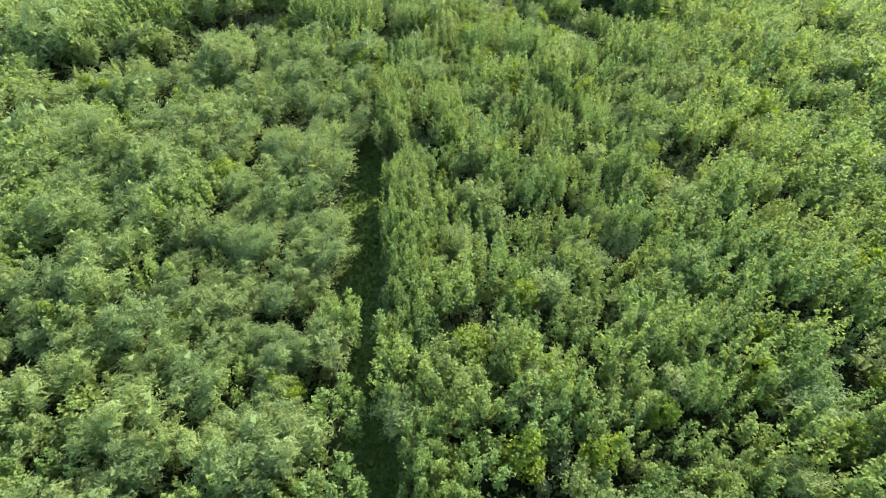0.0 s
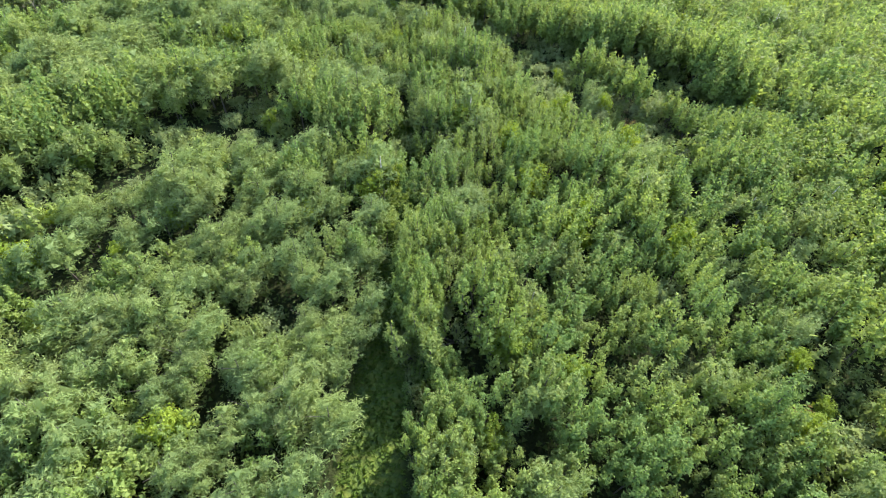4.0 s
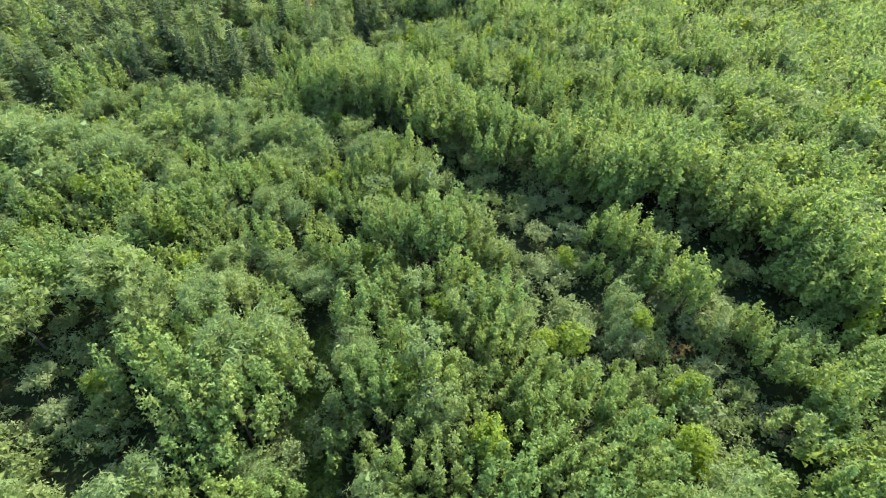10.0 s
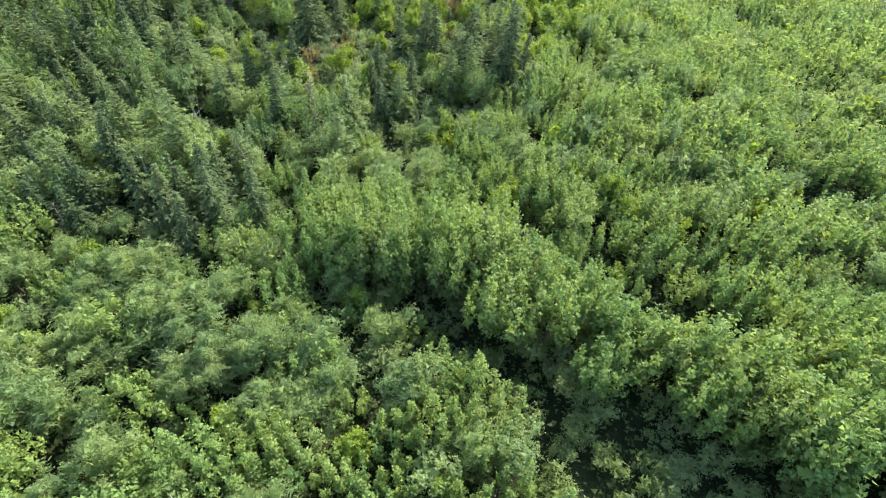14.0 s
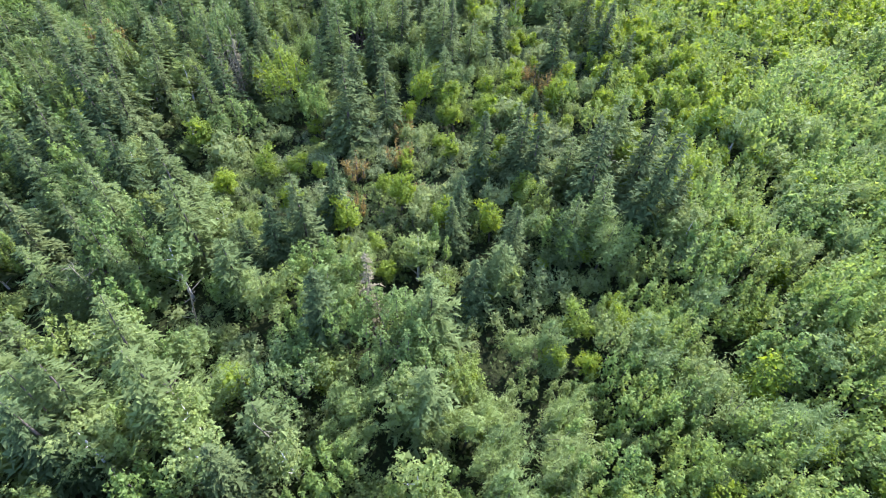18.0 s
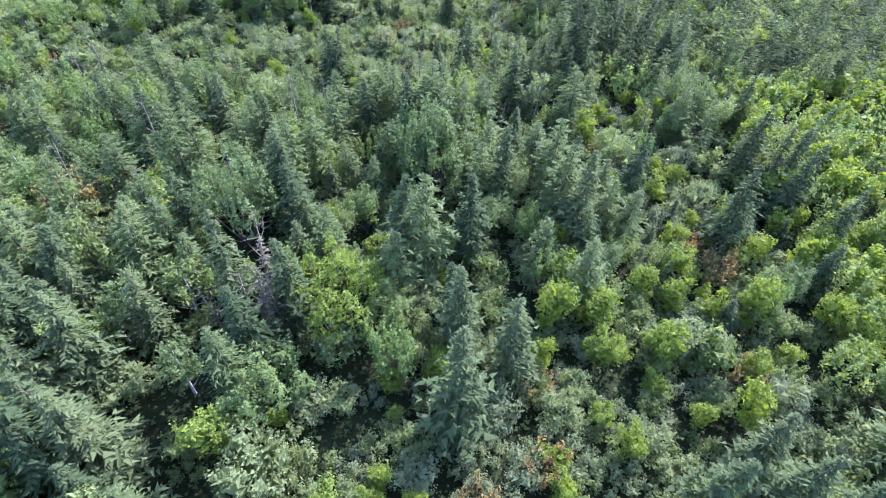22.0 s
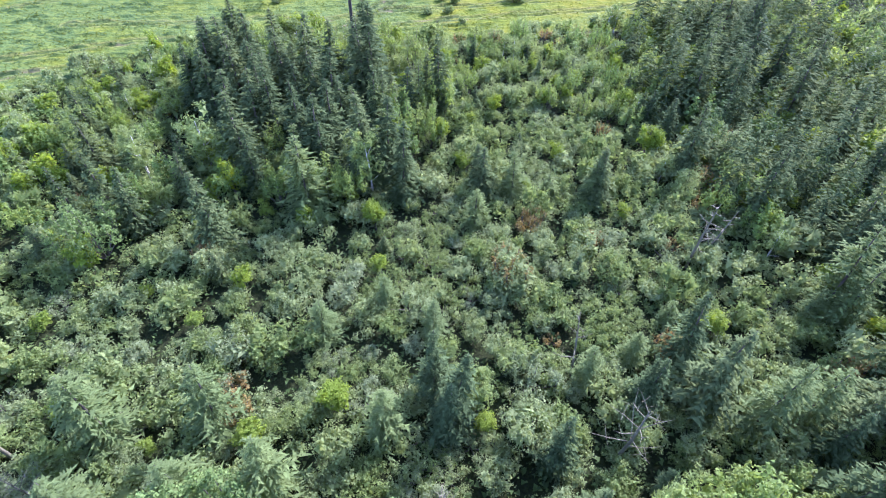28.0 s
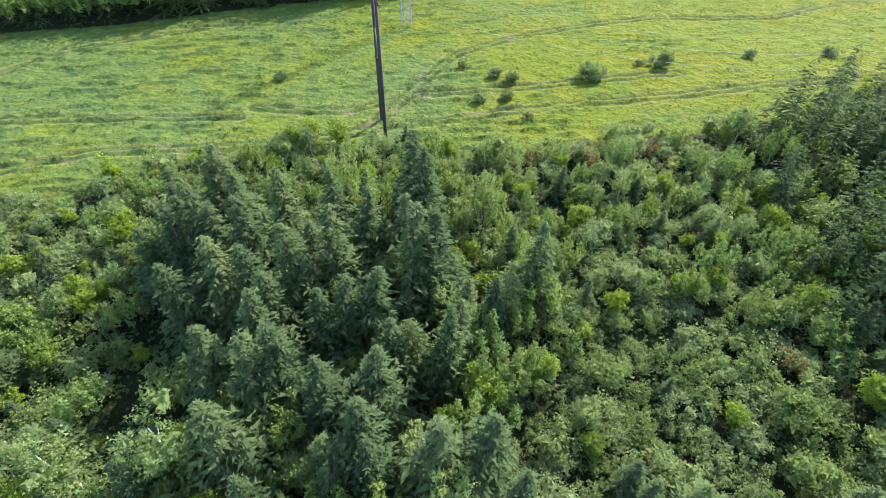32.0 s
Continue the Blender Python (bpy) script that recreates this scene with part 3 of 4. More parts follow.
aspen = Kind("aspen_tree", *several(aspen_shape, 7, 5.4, 1.5, 2300, size=0.13, fat=0.29), ASPEN, BARK, "young aspen with fresh green upright crown in a dense stand", "tree", "aspens of the young wood", 280)
willow = Kind("willow_tree", *several(willow_shape, 6, 5.0, 1.55, 3000), WILLOW, BARK, "feathery grey-green willow with wind-combed shoots", "tree", "willows beside the grass track", 280)
bright = Kind("young_aspen", *several(round_shape, 5, 4.4, 1.0, 1400, size=0.115, low=0.12, lobes_n=11), SAPLING, BARK, "slim young aspen with bright yellow-green leaves", "tree", "bright young aspens", 260)
shrub_forms = [aspen_shape(R, 2.4, 1.3, 1500, size=0.088, fat=0.34, low=0.5, dome=0.35) for _ in range(4)] + [round_shape(R, 2.4, 1.25, 1500, size=0.085, low=0.03, lobes_n=13) for _ in range(3)]
shrub = Kind("willow_shrub", [f[0] for f in shrub_forms], [f[1] for f in shrub_forms], SHRUB, BARK, "grey-green willow shrub on damp ground", "shrub", "shrubs of the wet clearing", 280, "foliage")
silver = Kind("silver_willow_shrub", [f[0] for f in shrub_forms[2:5]], [f[1] for f in shrub_forms[2:5]], SILVER, BARK, "silvery grey willow shrub in the wet clearing", "shrub", "silvery shrubs of the clearing", 200, "foliage")
spruce = Kind("spruce_tree", *several(conifer_shape, 6, 10.0, 2.0, 32, 16), SPRUCE, BARK, "dark green pointed spruce among shrubs", "tree", "spruces", 280, "crown")
larch = Kind("larch_tree", *several(conifer_shape, 4, 9.0, 2.1, 36, 13, droop=0.1, wisp=0.6, power=0.7), LARCH, BARK, "light green airy larch with fine boughs", "tree", "larches", 300, "crown")
poplar_forms = [aspen_shape(R, 9.0, 2.7, 6000, size=0.15, fat=0.30, low=0.55, dome=0.32, count=12) for _ in range(5)]
poplar = Kind("poplar_tree", [f[0] for f in poplar_forms], [f[1] for f in poplar_forms], POPLAR, BARK, "broad-crowned balsam poplar with pale glossy leaves", "tree", "large poplars", 300)
golden = Kind("poplar_tree", [f[0] for f in poplar_forms[:2]], [f[1] for f in poplar_forms[:2]], SAPLING, BARK, "rounded balsam poplar with yellow-green leaves", "tree", "large poplars", 300)
birch = Kind("birch_tree", *several(round_shape, 4, 6.5, 1.3, 1500, size=0.125, low=0.12, lobes_n=14), WILLOW, PALE, "white-stemmed birch with thin green crown", "tree", "birches", 300)
rust = Kind("rusty_shrub", *several(aspen_shape, 3, 2.0, 0.9, 480, size=0.09, fat=0.32, low=0.5), RUST, BARK, "shrub with rust-brown withered leaves", "shrub", "withered shrubs", 300, "foliage")
snag_forms = [snag_shape(R, 6.0, l, b, f) for l, b, f in ((0.5, 12, True), (1.0, 9, True), (0.3, 14, False), (1.3, 6, False))]
snag = Kind("dead_tree", [f[0] for f in snag_forms], [f[1] for f in snag_forms], DEAD, DEAD, "bare grey dead tree with broken branches", "dead tree", "standing dead trees", 300, "branch")
dry = Kind("dead_spruce", *several(conifer_shape, 2, 7.5, 0.9, 22, 9, droop=0.4, wisp=0.9), TWIGS, DEAD, "dead spruce with dry grey-brown twigs", "dead tree", "dead spruces", 60, "crown")
KINDS = (aspen, willow, bright, shrub, silver, spruce, larch, poplar, golden, birch, rust, snag, dry)
TALL = {"aspen_tree": 5.4, "willow_tree": 5.0, "young_aspen": 4.4, "willow_shrub": 2.4, "silver_willow_shrub": 2.4, "spruce_tree": 10.0, "larch_tree": 9.0, "poplar_tree": 9.0, "birch_tree": 6.5, "rusty_shrub": 2.0, "dead_tree": 6.0, "dead_spruce": 7.5}

# ---- plants with a place of their own: x, y, height ----
SPRUCE_NEAR = [(-26, 122, 9), (-25.9, 146, 9), (-28.2, 144.3, 8), (-7.9, 145.4, 7), (-5, 155.8, 9.5), (0.4, 156.9, 9), (5.1, 155.7, 11), (-24.5, 150.3, 8), (-47.1, 133, 8), (-6.7, 158, 9), (-22.9, 135.9, 9), (-44.3, 151.9, 9), (-51.5, 163.2, 9), (-24.9, 163.2, 11), (-47.9, 143.3, 8), (-8, 147.2, 6), (-13, 149.8, 7), (-39.4, 168.2, 9), (-20.9, 167.4, 9), (-27.9, 121.6, 8), (-24.7, 119.4, 8.5), (-29.4, 119.5, 8), (-26.3, 116.8, 7.5), (-20.9, 120.1, 8), (-32.2, 121.9, 8.5), (-36.3, 126.2, 9)]
SPRUCE_MID = [(8.5, 187.9, 9), (-39.8, 181.5, 9), (-6.4, 160.7, 8), (-54.9, 164.8, 9), (-49, 160.7, 9), (-51.6, 154.9, 8), (-30.3, 143.6, 6), (-12.8, 147, 6), (-14, 183.1, 10), (-29.4, 179.1, 10), (-67.3, 181.3, 9), (-48.3, 169.5, 8), (-49, 179.8, 9), (1, 182.9, 9), (-7, 190, 8), (-23.8, 180.5, 9), (-41, 184.2, 9.5), (-24.9, 169.8, 9), (-10.1, 158.3, 8.5), (10.7, 183.2, 7), (10.3, 192.1, 8), (-14.8, 192.1, 8), (-50.8, 161.4, 7), (-45.7, 157, 7), (-55.8, 169.3, 9), (-53, 168.6, 8), (6.7, 194.6, 9), (-58.7, 194.7, 9), (-51.6, 197.9, 9), (-0.4, 151.3, 11)] + [(4.4, 150.6, 12), (-48.7, 158.8, 11), (-54.9, 166.8, 11), (-46.7, 159.6, 9.5), (-47.2, 153.2, 10), (-50.5, 165.3, 10)]
SPRUCE_FAR = [(-40.9, 184.3, 10), (-24.1, 218.8, 8), (-31.3, 200.6, 8.5), (-64.2, 198, 8), (-17.9, 207.7, 9), (9.6, 203.5, 8), (-21, 187.9, 9), (-25, 172.9, 6.5), (-54.2, 202.1, 7), (-57.5, 198.9, 9), (-13.8, 188.8, 8), (8.5, 191.9, 8), (-7.3, 219.8, 9), (-1.3, 224.3, 9), (0.9, 220.6, 9), (-10.6, 210.3, 8), (-42.2, 213.5, 8), (-65.4, 231.2, 9), (-52.8, 198, 8), (-30.7, 198.3, 9), (-45.6, 194.1, 8.5), (-43.5, 215.8, 7), (-44.6, 188.9, 5), (-1.8, 227.3, 9), (-4.7, 230, 9), (3.9, 227.1, 9), (-13, 214.8, 8), (-28.4, 214.8, 6), (-35.1, 210.5, 6), (4, 218.8, 9)]
SPRUCE_GROVE = [(-75.2, 258.5, 11), (-65.4, 246, 11), (-63.6, 248, 11), (-63.7, 255.8, 12), (-65.9, 242.7, 10.5), (-57.8, 243.2, 10), (-58.4, 253.2, 11), (-54.7, 257.4, 13), (-53.3, 258.6, 12), (-52.1, 242.4, 11), (-50.2, 242.9, 10.5), (-48.1, 239.6, 9), (-71.8, 240.6, 6.5), (-73.4, 259.4, 12), (-87.8, 249.4, 7), (-81, 233.8, 6.5), (-78.5, 243.7, 5), (-72.7, 264.9, 13), (-56.1, 269.9, 12.5), (-64.6, 260, 9), (-71.2, 237.8, 6), (-83.3, 242.6, 7), (-39.3, 241.2, 5.5), (-26.7, 240.2, 6), (-39.9, 258.5, 4)]
SPRUCE_RIGHT = [(-24.2, 215.5, 9.5), (-28.3, 215.4, 5.5), (-4.5, 232.2, 9), (2, 258, 10), (3.7, 249.5, 10), (-6.4, 258.4, 10), (-10.1, 260.1, 10), (2.9, 266.4, 10), (-15.5, 213.5, 7), (-42.2, 212.8, 6.5), (-34.1, 206.9, 6), (-26.8, 240.8, 6), (-39.7, 242.5, 5), (7.2, 265.6, 10), (-1.4, 266.5, 11), (2.4, 241.8, 9), (-16.4, 211.9, 6), (2.3, 286.6, 12), (-2.4, 280.7, 11), (0.7, 280.1, 12), (1.8, 275.5, 11), (-15.8, 252.6, 6), (3.5, 276.5, 12)]
LARCHES = [(-27.6, 177.7, 11.5), (-15.7, 189.7, 9.5), (-34.4, 204.7, 8), (-39.2, 201.2, 8), (-46.4, 194.2, 8), (-20.3, 214, 8), (5, 221.1, 9), (-51.8, 177, 8), (-28.7, 202.2, 9), (-21.8, 202.1, 8), (-11.7, 202.7, 8), (-33, 202.8, 8), (-58.4, 212, 7), (-53.4, 207.8, 7), (-38.7, 196.2, 8), (-36.6, 202.7, 7), (-4.6, 229.2, 8), (8.3, 223.4, 8), (-65.4, 210.9, 8), (-15.1, 186, 9), (-57.7, 186.5, 8), (-17.3, 214.1, 7), (-35.9, 240.9, 5), (-27.3, 240.1, 5), (-40.2, 235.5, 4), (-31.8, 217.3, 4), (-46.9, 212.3, 5), (-58.2, 207.3, 6), (-67.6, 212.4, 5), (-64.4, 205.9, 6)] + [(-21.2, 205.9, 6)]
POPLARS = [(-44.9, 181.1, 12), (-27.9, 190.7, 10.5), (-45.8, 203.8, 7), (-26.5, 192.2, 9.5), (-76.3, 229.3, 7), (-28.6, 193.5, 10), (-16.3, 133.5, 7.5), (-24.9, 131.5, 6.5), (-46.6, 150.6, 8), (-17.3, 136.2, 7.5)]
GOLDEN = [(-33.7, 172.1, 9)]
YOUNG = [(-17.3, 172.5, 5.5), (-13.7, 172.2, 4.2), (-26.2, 166.8, 3), (-5.4, 178.7, 4), (0.1, 174.3, 4.5), (-13.5, 161.9, 3.2), (-10.2, 158.3, 3.6), (-32.6, 156.6, 4), (-29.0, 152.3, 3.6), (-6.2, 154.1, 4.5), (-18.3, 152.9, 4.5), (-23.2, 149.3, 4.2), (-35.7, 153.4, 4), (14.8, 182.5, 4.5), (20.7, 184.0, 5), (5.9, 173.3, 4), (-4.3, 182.5, 3.2), (-8.8, 176.5, 3.2), (-6.7, 175.1, 3), (2.6, 180.8, 3.6), (-13.5, 173.9, 3.8), (-15.9, 176.2, 4), (-26.0, 167.8, 2.6), (-14.4, 169.3, 3), (-5.6, 169.3, 2.8), (-18.7, 168.6, 3.4), (-2.4, 168.3, 3), (-3.5, 173.9, 2.8), (-50.5, 214.3, 3.4), (-9.7, 237.6, 3.2), (-20.2, 222.3, 2.6), (-8.4, 227.2, 2.6), (-50.5, 234.7, 3.6), (-18.7, 250.3, 4), (-11.7, 266.0, 4.5), (-49.4, 248.6, 5.2), (-44.4, 251.4, 3.6), (-27.4, 261.4, 3.6), (-20.4, 259.0, 4.4), (-10.8, 266.0, 5), (-19.0, 269.8, 4.5), (-37.4, 258.2, 3.5)]
BIRCHES = [(-48.3, 135.4, 7), (-42.7, 122.5, 6.5), (-29.3, 128.7, 7), (-22.9, 126.5, 5), (-16, 130.1, 6), (-43.5, 127.5, 7), (-27.7, 126.1, 7), (-14.9, 125.2, 6)]
SNAGS = [(-30.3, 128.7, 6), (-23.4, 127.6, 5), (-41.6, 142.2, 6), (-40, 138.9, 6), (-33.1, 136.7, 5), (-40.9, 174, 8), (-43.5, 197.7, 8.5), (-35.8, 179.2, 6), (-40.7, 170.8, 7), (-38.8, 171.3, 7), (-42.6, 169.8, 6), (-63.6, 186, 7), (-57.6, 193.4, 8), (-53.2, 168.3, 6), (-14.5, 206.8, 6), (-59.6, 196.3, 7), (-71.7, 209.5, 8), (-74, 208.1, 7), (-48.3, 204.6, 6), (-16, 192.4, 5), (-2.8, 199.7, 6), (-54.1, 183.3, 6), (-19.5, 230.7, 7), (-32.7, 217.7, 6), (-18, 232, 5.5), (-30.7, 211.3, 6), (-39.9, 206.1, 4), (-47.3, 203.1, 4), (-42.6, 207.1, 4), (-68.3, 207.1, 4)]
DRY = [(-19.4, 138.8, 7.5), (-39.1, 170.3, 8), (-39.7, 173.2, 8)]
RUSTY = [(-63.8, 186.3, 4), (-19, 160.4, 2.5), (-22.9, 152, 2), (-1.1, 178.8, 3), (-23.5, 157.9, 2.5), (-2.9, 167.8, 2), (-19.2, 166.5, 2.5), (-37, 227.2, 3), (-61.2, 183.1, 6), (-2.5, 182.7, 2), (-14.1, 242.3, 3), (-10.9, 217.8, 3), (-37.6, 229.5, 2), (-8.6, 198.9, 2.5), (-66.2, 229.3, 2), (-13.8, 246, 2.5), (-7.5, 253, 2.5), (-57.6, 213, 2), (-12.8, 217.6, 2), (-15.7, 238.5, 2), (-10, 249, 3), (-34, 236.2, 2), (-23.6, 253.4, 2), (-24.8, 220.4, 1.8), (-58.6, 215.1, 1.8), (-8.7, 250.7, 3), (-35.8, 280.9, 3), (-21.4, 287.9, 2), (-14.3, 248.5, 2.5), (-34.8, 234.7, 2)] + [(-77.9, 228.8, 2), (23.7, 41.3, 3), (-36.5, 282.8, 2.4), (-22.4, 285.6, 2.4), (-20.1, 283.7, 2.4), (-25.4, 282.1, 2)]
SPRUCE_HEART = [(-69, 259, 12), (-67, 262, 12), (-70, 255, 11.5), (-62, 258, 12), (-60, 262, 11), (-73, 253, 10.5), (-76, 262, 11), (-57, 247, 10), (-60, 246, 10), (-66, 250, 11), (-69, 248, 10.5), (-56, 262, 11), (-63, 264, 11), (-78, 265, 10), (-71, 263, 12)]
SPRUCE_EDGE = [(-56.4, 250.5, 8), (-51.9, 242.8, 8), (-57.2, 241.8, 7.5), (-55.5, 266.6, 12), (-73.7, 264.4, 11), (-75, 260.6, 10.5), (-64.4, 256.1, 9), (-53.6, 257.3, 9), (-49.2, 254.8, 8), (-72.4, 259.1, 11), (-78.1, 258, 9), (-67.5, 255.1, 11), (-65.5, 253.3, 10), (-61.5, 251.3, 9.5), (-72.4, 255.8, 9.5), (-59.8, 253, 10)]
ASPENS = [(-64.3, 271, 8.5), (-60.6, 268.1, 8), (-49.2, 268.8, 8), (-70.5, 270.2, 7.5), (-66.9, 245.7, 6), (-63.7, 245, 6), (-49.2, 249, 5.5), (-61.2, 260.7, 6), (-19.6, 278.3, 7), (-13.6, 281.6, 7), (-32.8, 279.5, 6.5), (-41.2, 263.4, 4.5), (-20.7, 266, 4.5), (-21.7, 257.8, 4), (-26.7, 263.6, 5), (-57.1, 259.5, 6), (-44.7, 260.5, 5), (-45.6, 250.6, 5.5), (-17.5, 265.5, 4.5), (-14, 264.5, 4.5), (-24.9, 258.1, 4.5), (-29.9, 260, 4.5), (-61.3, 237.8, 4), (-57.5, 239.2, 4), (-10.6, 76.9, 6.5), (-8.8, 76.4, 6.5), (-2.3, 83.3, 5.5), (17.8, 91.6, 4), (18.9, 89, 4), (27.4, 78.3, 5)] + [(1.3, 72.3, 5.5), (-4.1, 77.9, 5), (-17.4, 176.3, 5), (-14.5, 173.8, 4.5), (-26.1, 167, 3), (2.1, 186.2, 4.5), (-6.6, 179.2, 4), (-36, 176.3, 6)]
FIELD_BUSHES = [(-46.1, 305.9, 1.2), (-43.6, 304.1, 1.2), (-30.8, 305.9, 2.2), (-18.3, 310.9, 2.0), (-1.6, 316.1, 1.2), (13.6, 318.2, 1.2), (-51.5, 309.1, 0.8), (-21.8, 311.1, 1.0), (-99.7, 268.3, 2.2), (-44.8, 298.4, 1.0), (-48.7, 297.3, 0.9), (-41.9, 292.8, 0.8), (-74.5, 288, 0.6), (-80, 303, 0.9)]
taken = []


def plant(kind, x, y, h, wide=None, lean=None, marked=False):
    if marked:
        h -= ground_z(x, y)
    s = h / TALL[kind.name]
    if wide is None:
        wide = float(R.uniform(0.82, 1.12) if kind is aspen else R.uniform(0.95, 1.25)) / (s ** 0.35)
    if lean is None:
        lean = tuple(float(v) for v in R.normal(0, 2.2, 2))
    kind.add(x, y, s, wide, lean, abs(x - axis(y - 18)), marked)


for kind, rows in ((spruce, SPRUCE_NEAR), (spruce, SPRUCE_MID), (spruce, SPRUCE_FAR), (spruce, SPRUCE_GROVE), (spruce, SPRUCE_RIGHT), (spruce, SPRUCE_EDGE), (spruce, SPRUCE_HEART), (aspen, ASPENS), (larch, LARCHES), (poplar, POPLARS), (golden, GOLDEN), (bright, YOUNG), (birch, BIRCHES), (snag, SNAGS), (dry, DRY), (rust, RUSTY)):
    for x, y, h in rows:
        plant(kind, x, y, h, (1.3 if y > 240 else 1.15 if h > 8.5 else 1.05) if kind is spruce else (0.8 if kind is rust else None), marked=True)
        if h > 3.5 and kind is not snag:
            taken.append((x, y, (0.26 if kind in (poplar, golden) else 0.16 if kind is larch else 0.12) * h))
CELLS = {}
for x, y, r in taken:
    for i in range(int((x - r) // 3), int((x + r) // 3) + 1):
        for j in range(int((y - r) // 3), int((y + r) // 3) + 1):
            CELLS.setdefault((i, j), []).append((x, y, r))


def free(x, y, more=0.5):
    return all(math.hypot(x - a, y - b) > r + more for a, b, r in CELLS.get((int(x // 3), int(y // 3)), ()))


# ---- the stands ----
WOODS = {"aspen", "willow", "mixed", "bright", "far", "grove", "right", "edge", "thicket"}
LOW = {"hollow", "strip", "shade", "opening", "marsh", "grove", "right", "edge", "mixed", "thicket"}


def choose(table):
    q = R.random()
    for share, *what in table:
        q -= share
        if q < 0:
            return what
    return (None, 0)


def spread(step, y_end, chosen):
    row, y = 0, 4.0
    while y < y_end:
        x = axis(y) - min(68 + max(0, y - 190) * 0.3, 28 + 0.62 * y, 92) + (row % 2) * step / 2
        end = axis(y) + min(116, 32 + 0.8 * y)
        while x < end:
            px, py = x + R.uniform(-0.55, 0.55) * step, y + R.uniform(-0.55, 0.55) * step
            x += step
            chosen(px, py, zone(px, py))
        y += step * 0.866
        row += 1


def sunbeam(x, y):
    """How tall a plant may be where the sun comes through to the bend of the grass track."""
    along, across = (x + 6.6) * 0.589 + (y - 38.0) * 0.808, abs((x + 6.6) * 0.808 - (y - 38.0) * 0.589)
    return max(0.0, 0.52 * along - 0.4) if -1.5 < along < 13 and across < 1.9 else 99


def woods(x, y, z):
    if z not in WOODS or (z not in ("aspen", "willow", "bright", "far") and not free(x, y)):
        return
    v = max(-1.3, min(1.3, swell(x, y, 14, 1) + 1.1 * swell(x, y, 6.5, 7)))
    k = float(R.uniform(0.78, 1.2)) * (1 + 0.32 * v)
    if z in ("aspen", "willow") and y < 90 and away(BACK, x, y)[0] < 4.0:
        what, h, k = (aspen if R.random() < 0.7 else willow), 7.8, float(R.uniform(0.85, 1.15))
    elif z in ("mixed", "grove", "right", "thicket") and R.random() < 0.2:
        return
    elif z == "aspen" and away(WALL, x, y)[0] < 3.6:
        what, h, k = aspen, 8.6, float(R.uniform(0.85, 1.15))
        plant(aspen, x + 1.1, y + 0.5, 7.6 * k, 0.95)
    elif z == "far":
        what, h = choose([(0.5, aspen, 10.0), (0.5, spruce, 12.5)])
    elif z == "aspen":
        if v < -0.95 and R.random() < 0.4:
            what, h = choose([(0.5, shrub, 2.2), (0.5, aspen, 3.2)])
        else:
            what, h = choose([(0.80, aspen, 5.9), (0.07, willow, 5.2), (0.05, bright, 5.0), (0.05, shrub, 3.6), (0.03, birch, 6.0)])
    elif z == "willow":
        what, h = choose([(0.68, willow, 5.3), (0.22, aspen, 5.3), (0.06, shrub, 3.2), (0.04, bright, 4.6)])
    elif z == "bright":
        what, h = choose([(0.62, bright, 5.0), (0.25, aspen, 5.4), (0.08, shrub, 2.8), (0.05, spruce, 7)])
    elif z == "mixed" and x < -36 and y < 182:
        what, h = choose([(0.15, spruce, 9.0), (0.20, larch, 8.5), (0.14, aspen, 6.5), (0.13, birch, 7.0), (0.02, poplar, 9.0), (0.02, snag, 5.5), (0.16, shrub, 3.0)])
    elif z == "mixed":
        what, h = choose([(0.20, aspen, 5.8), (0.08, willow, 5.2), (0.04, spruce, 7.5), (0.14, larch, 8.5), (0.05, birch, 6.5), (0.02, poplar, 8.0), (0.05, bright, 4.4), (0.015, snag, 5.5), (0.20, shrub, 3.0)])
    elif z == "grove" and (x < -79 or y > 263):
        what, h = choose([(0.24, aspen, 4.6), (0.04, spruce, 5.5), (0.08, birch, 4.4), (0.10, bright, 3.6), (0.22, shrub, 2.6)])
    elif z == "grove":
        what, h = choose([(0.14, spruce, 9.0), (0.26, aspen, 6.6), (0.02, bright, 4.6), (0.08, birch, 8.0), (0.05, willow, 5.4), (0.06, larch, 9.0)])
    elif z == "thicket":
        what, h = choose([(0.16, aspen, 3.8), (0.14, bright, 3.4), (0.08, birch, 4.2), (0.10, willow, 3.4), (0.02, spruce, 4.5)])
    elif z == "right":
        what, h = choose([(0.34, spruce, 10.0), (0.06, larch, 7.5), (0.14, aspen, 5.2), (0.08, bright, 3.4), (0.04, birch, 5.2)])
    else:
        what, h = choose([(0.25, aspen, 3.0), (0.1, birch, 3.4)])
    top = sunbeam(x, y)
    if what and top > 0.5:
        plant(what, x, y, min(h * k, top))


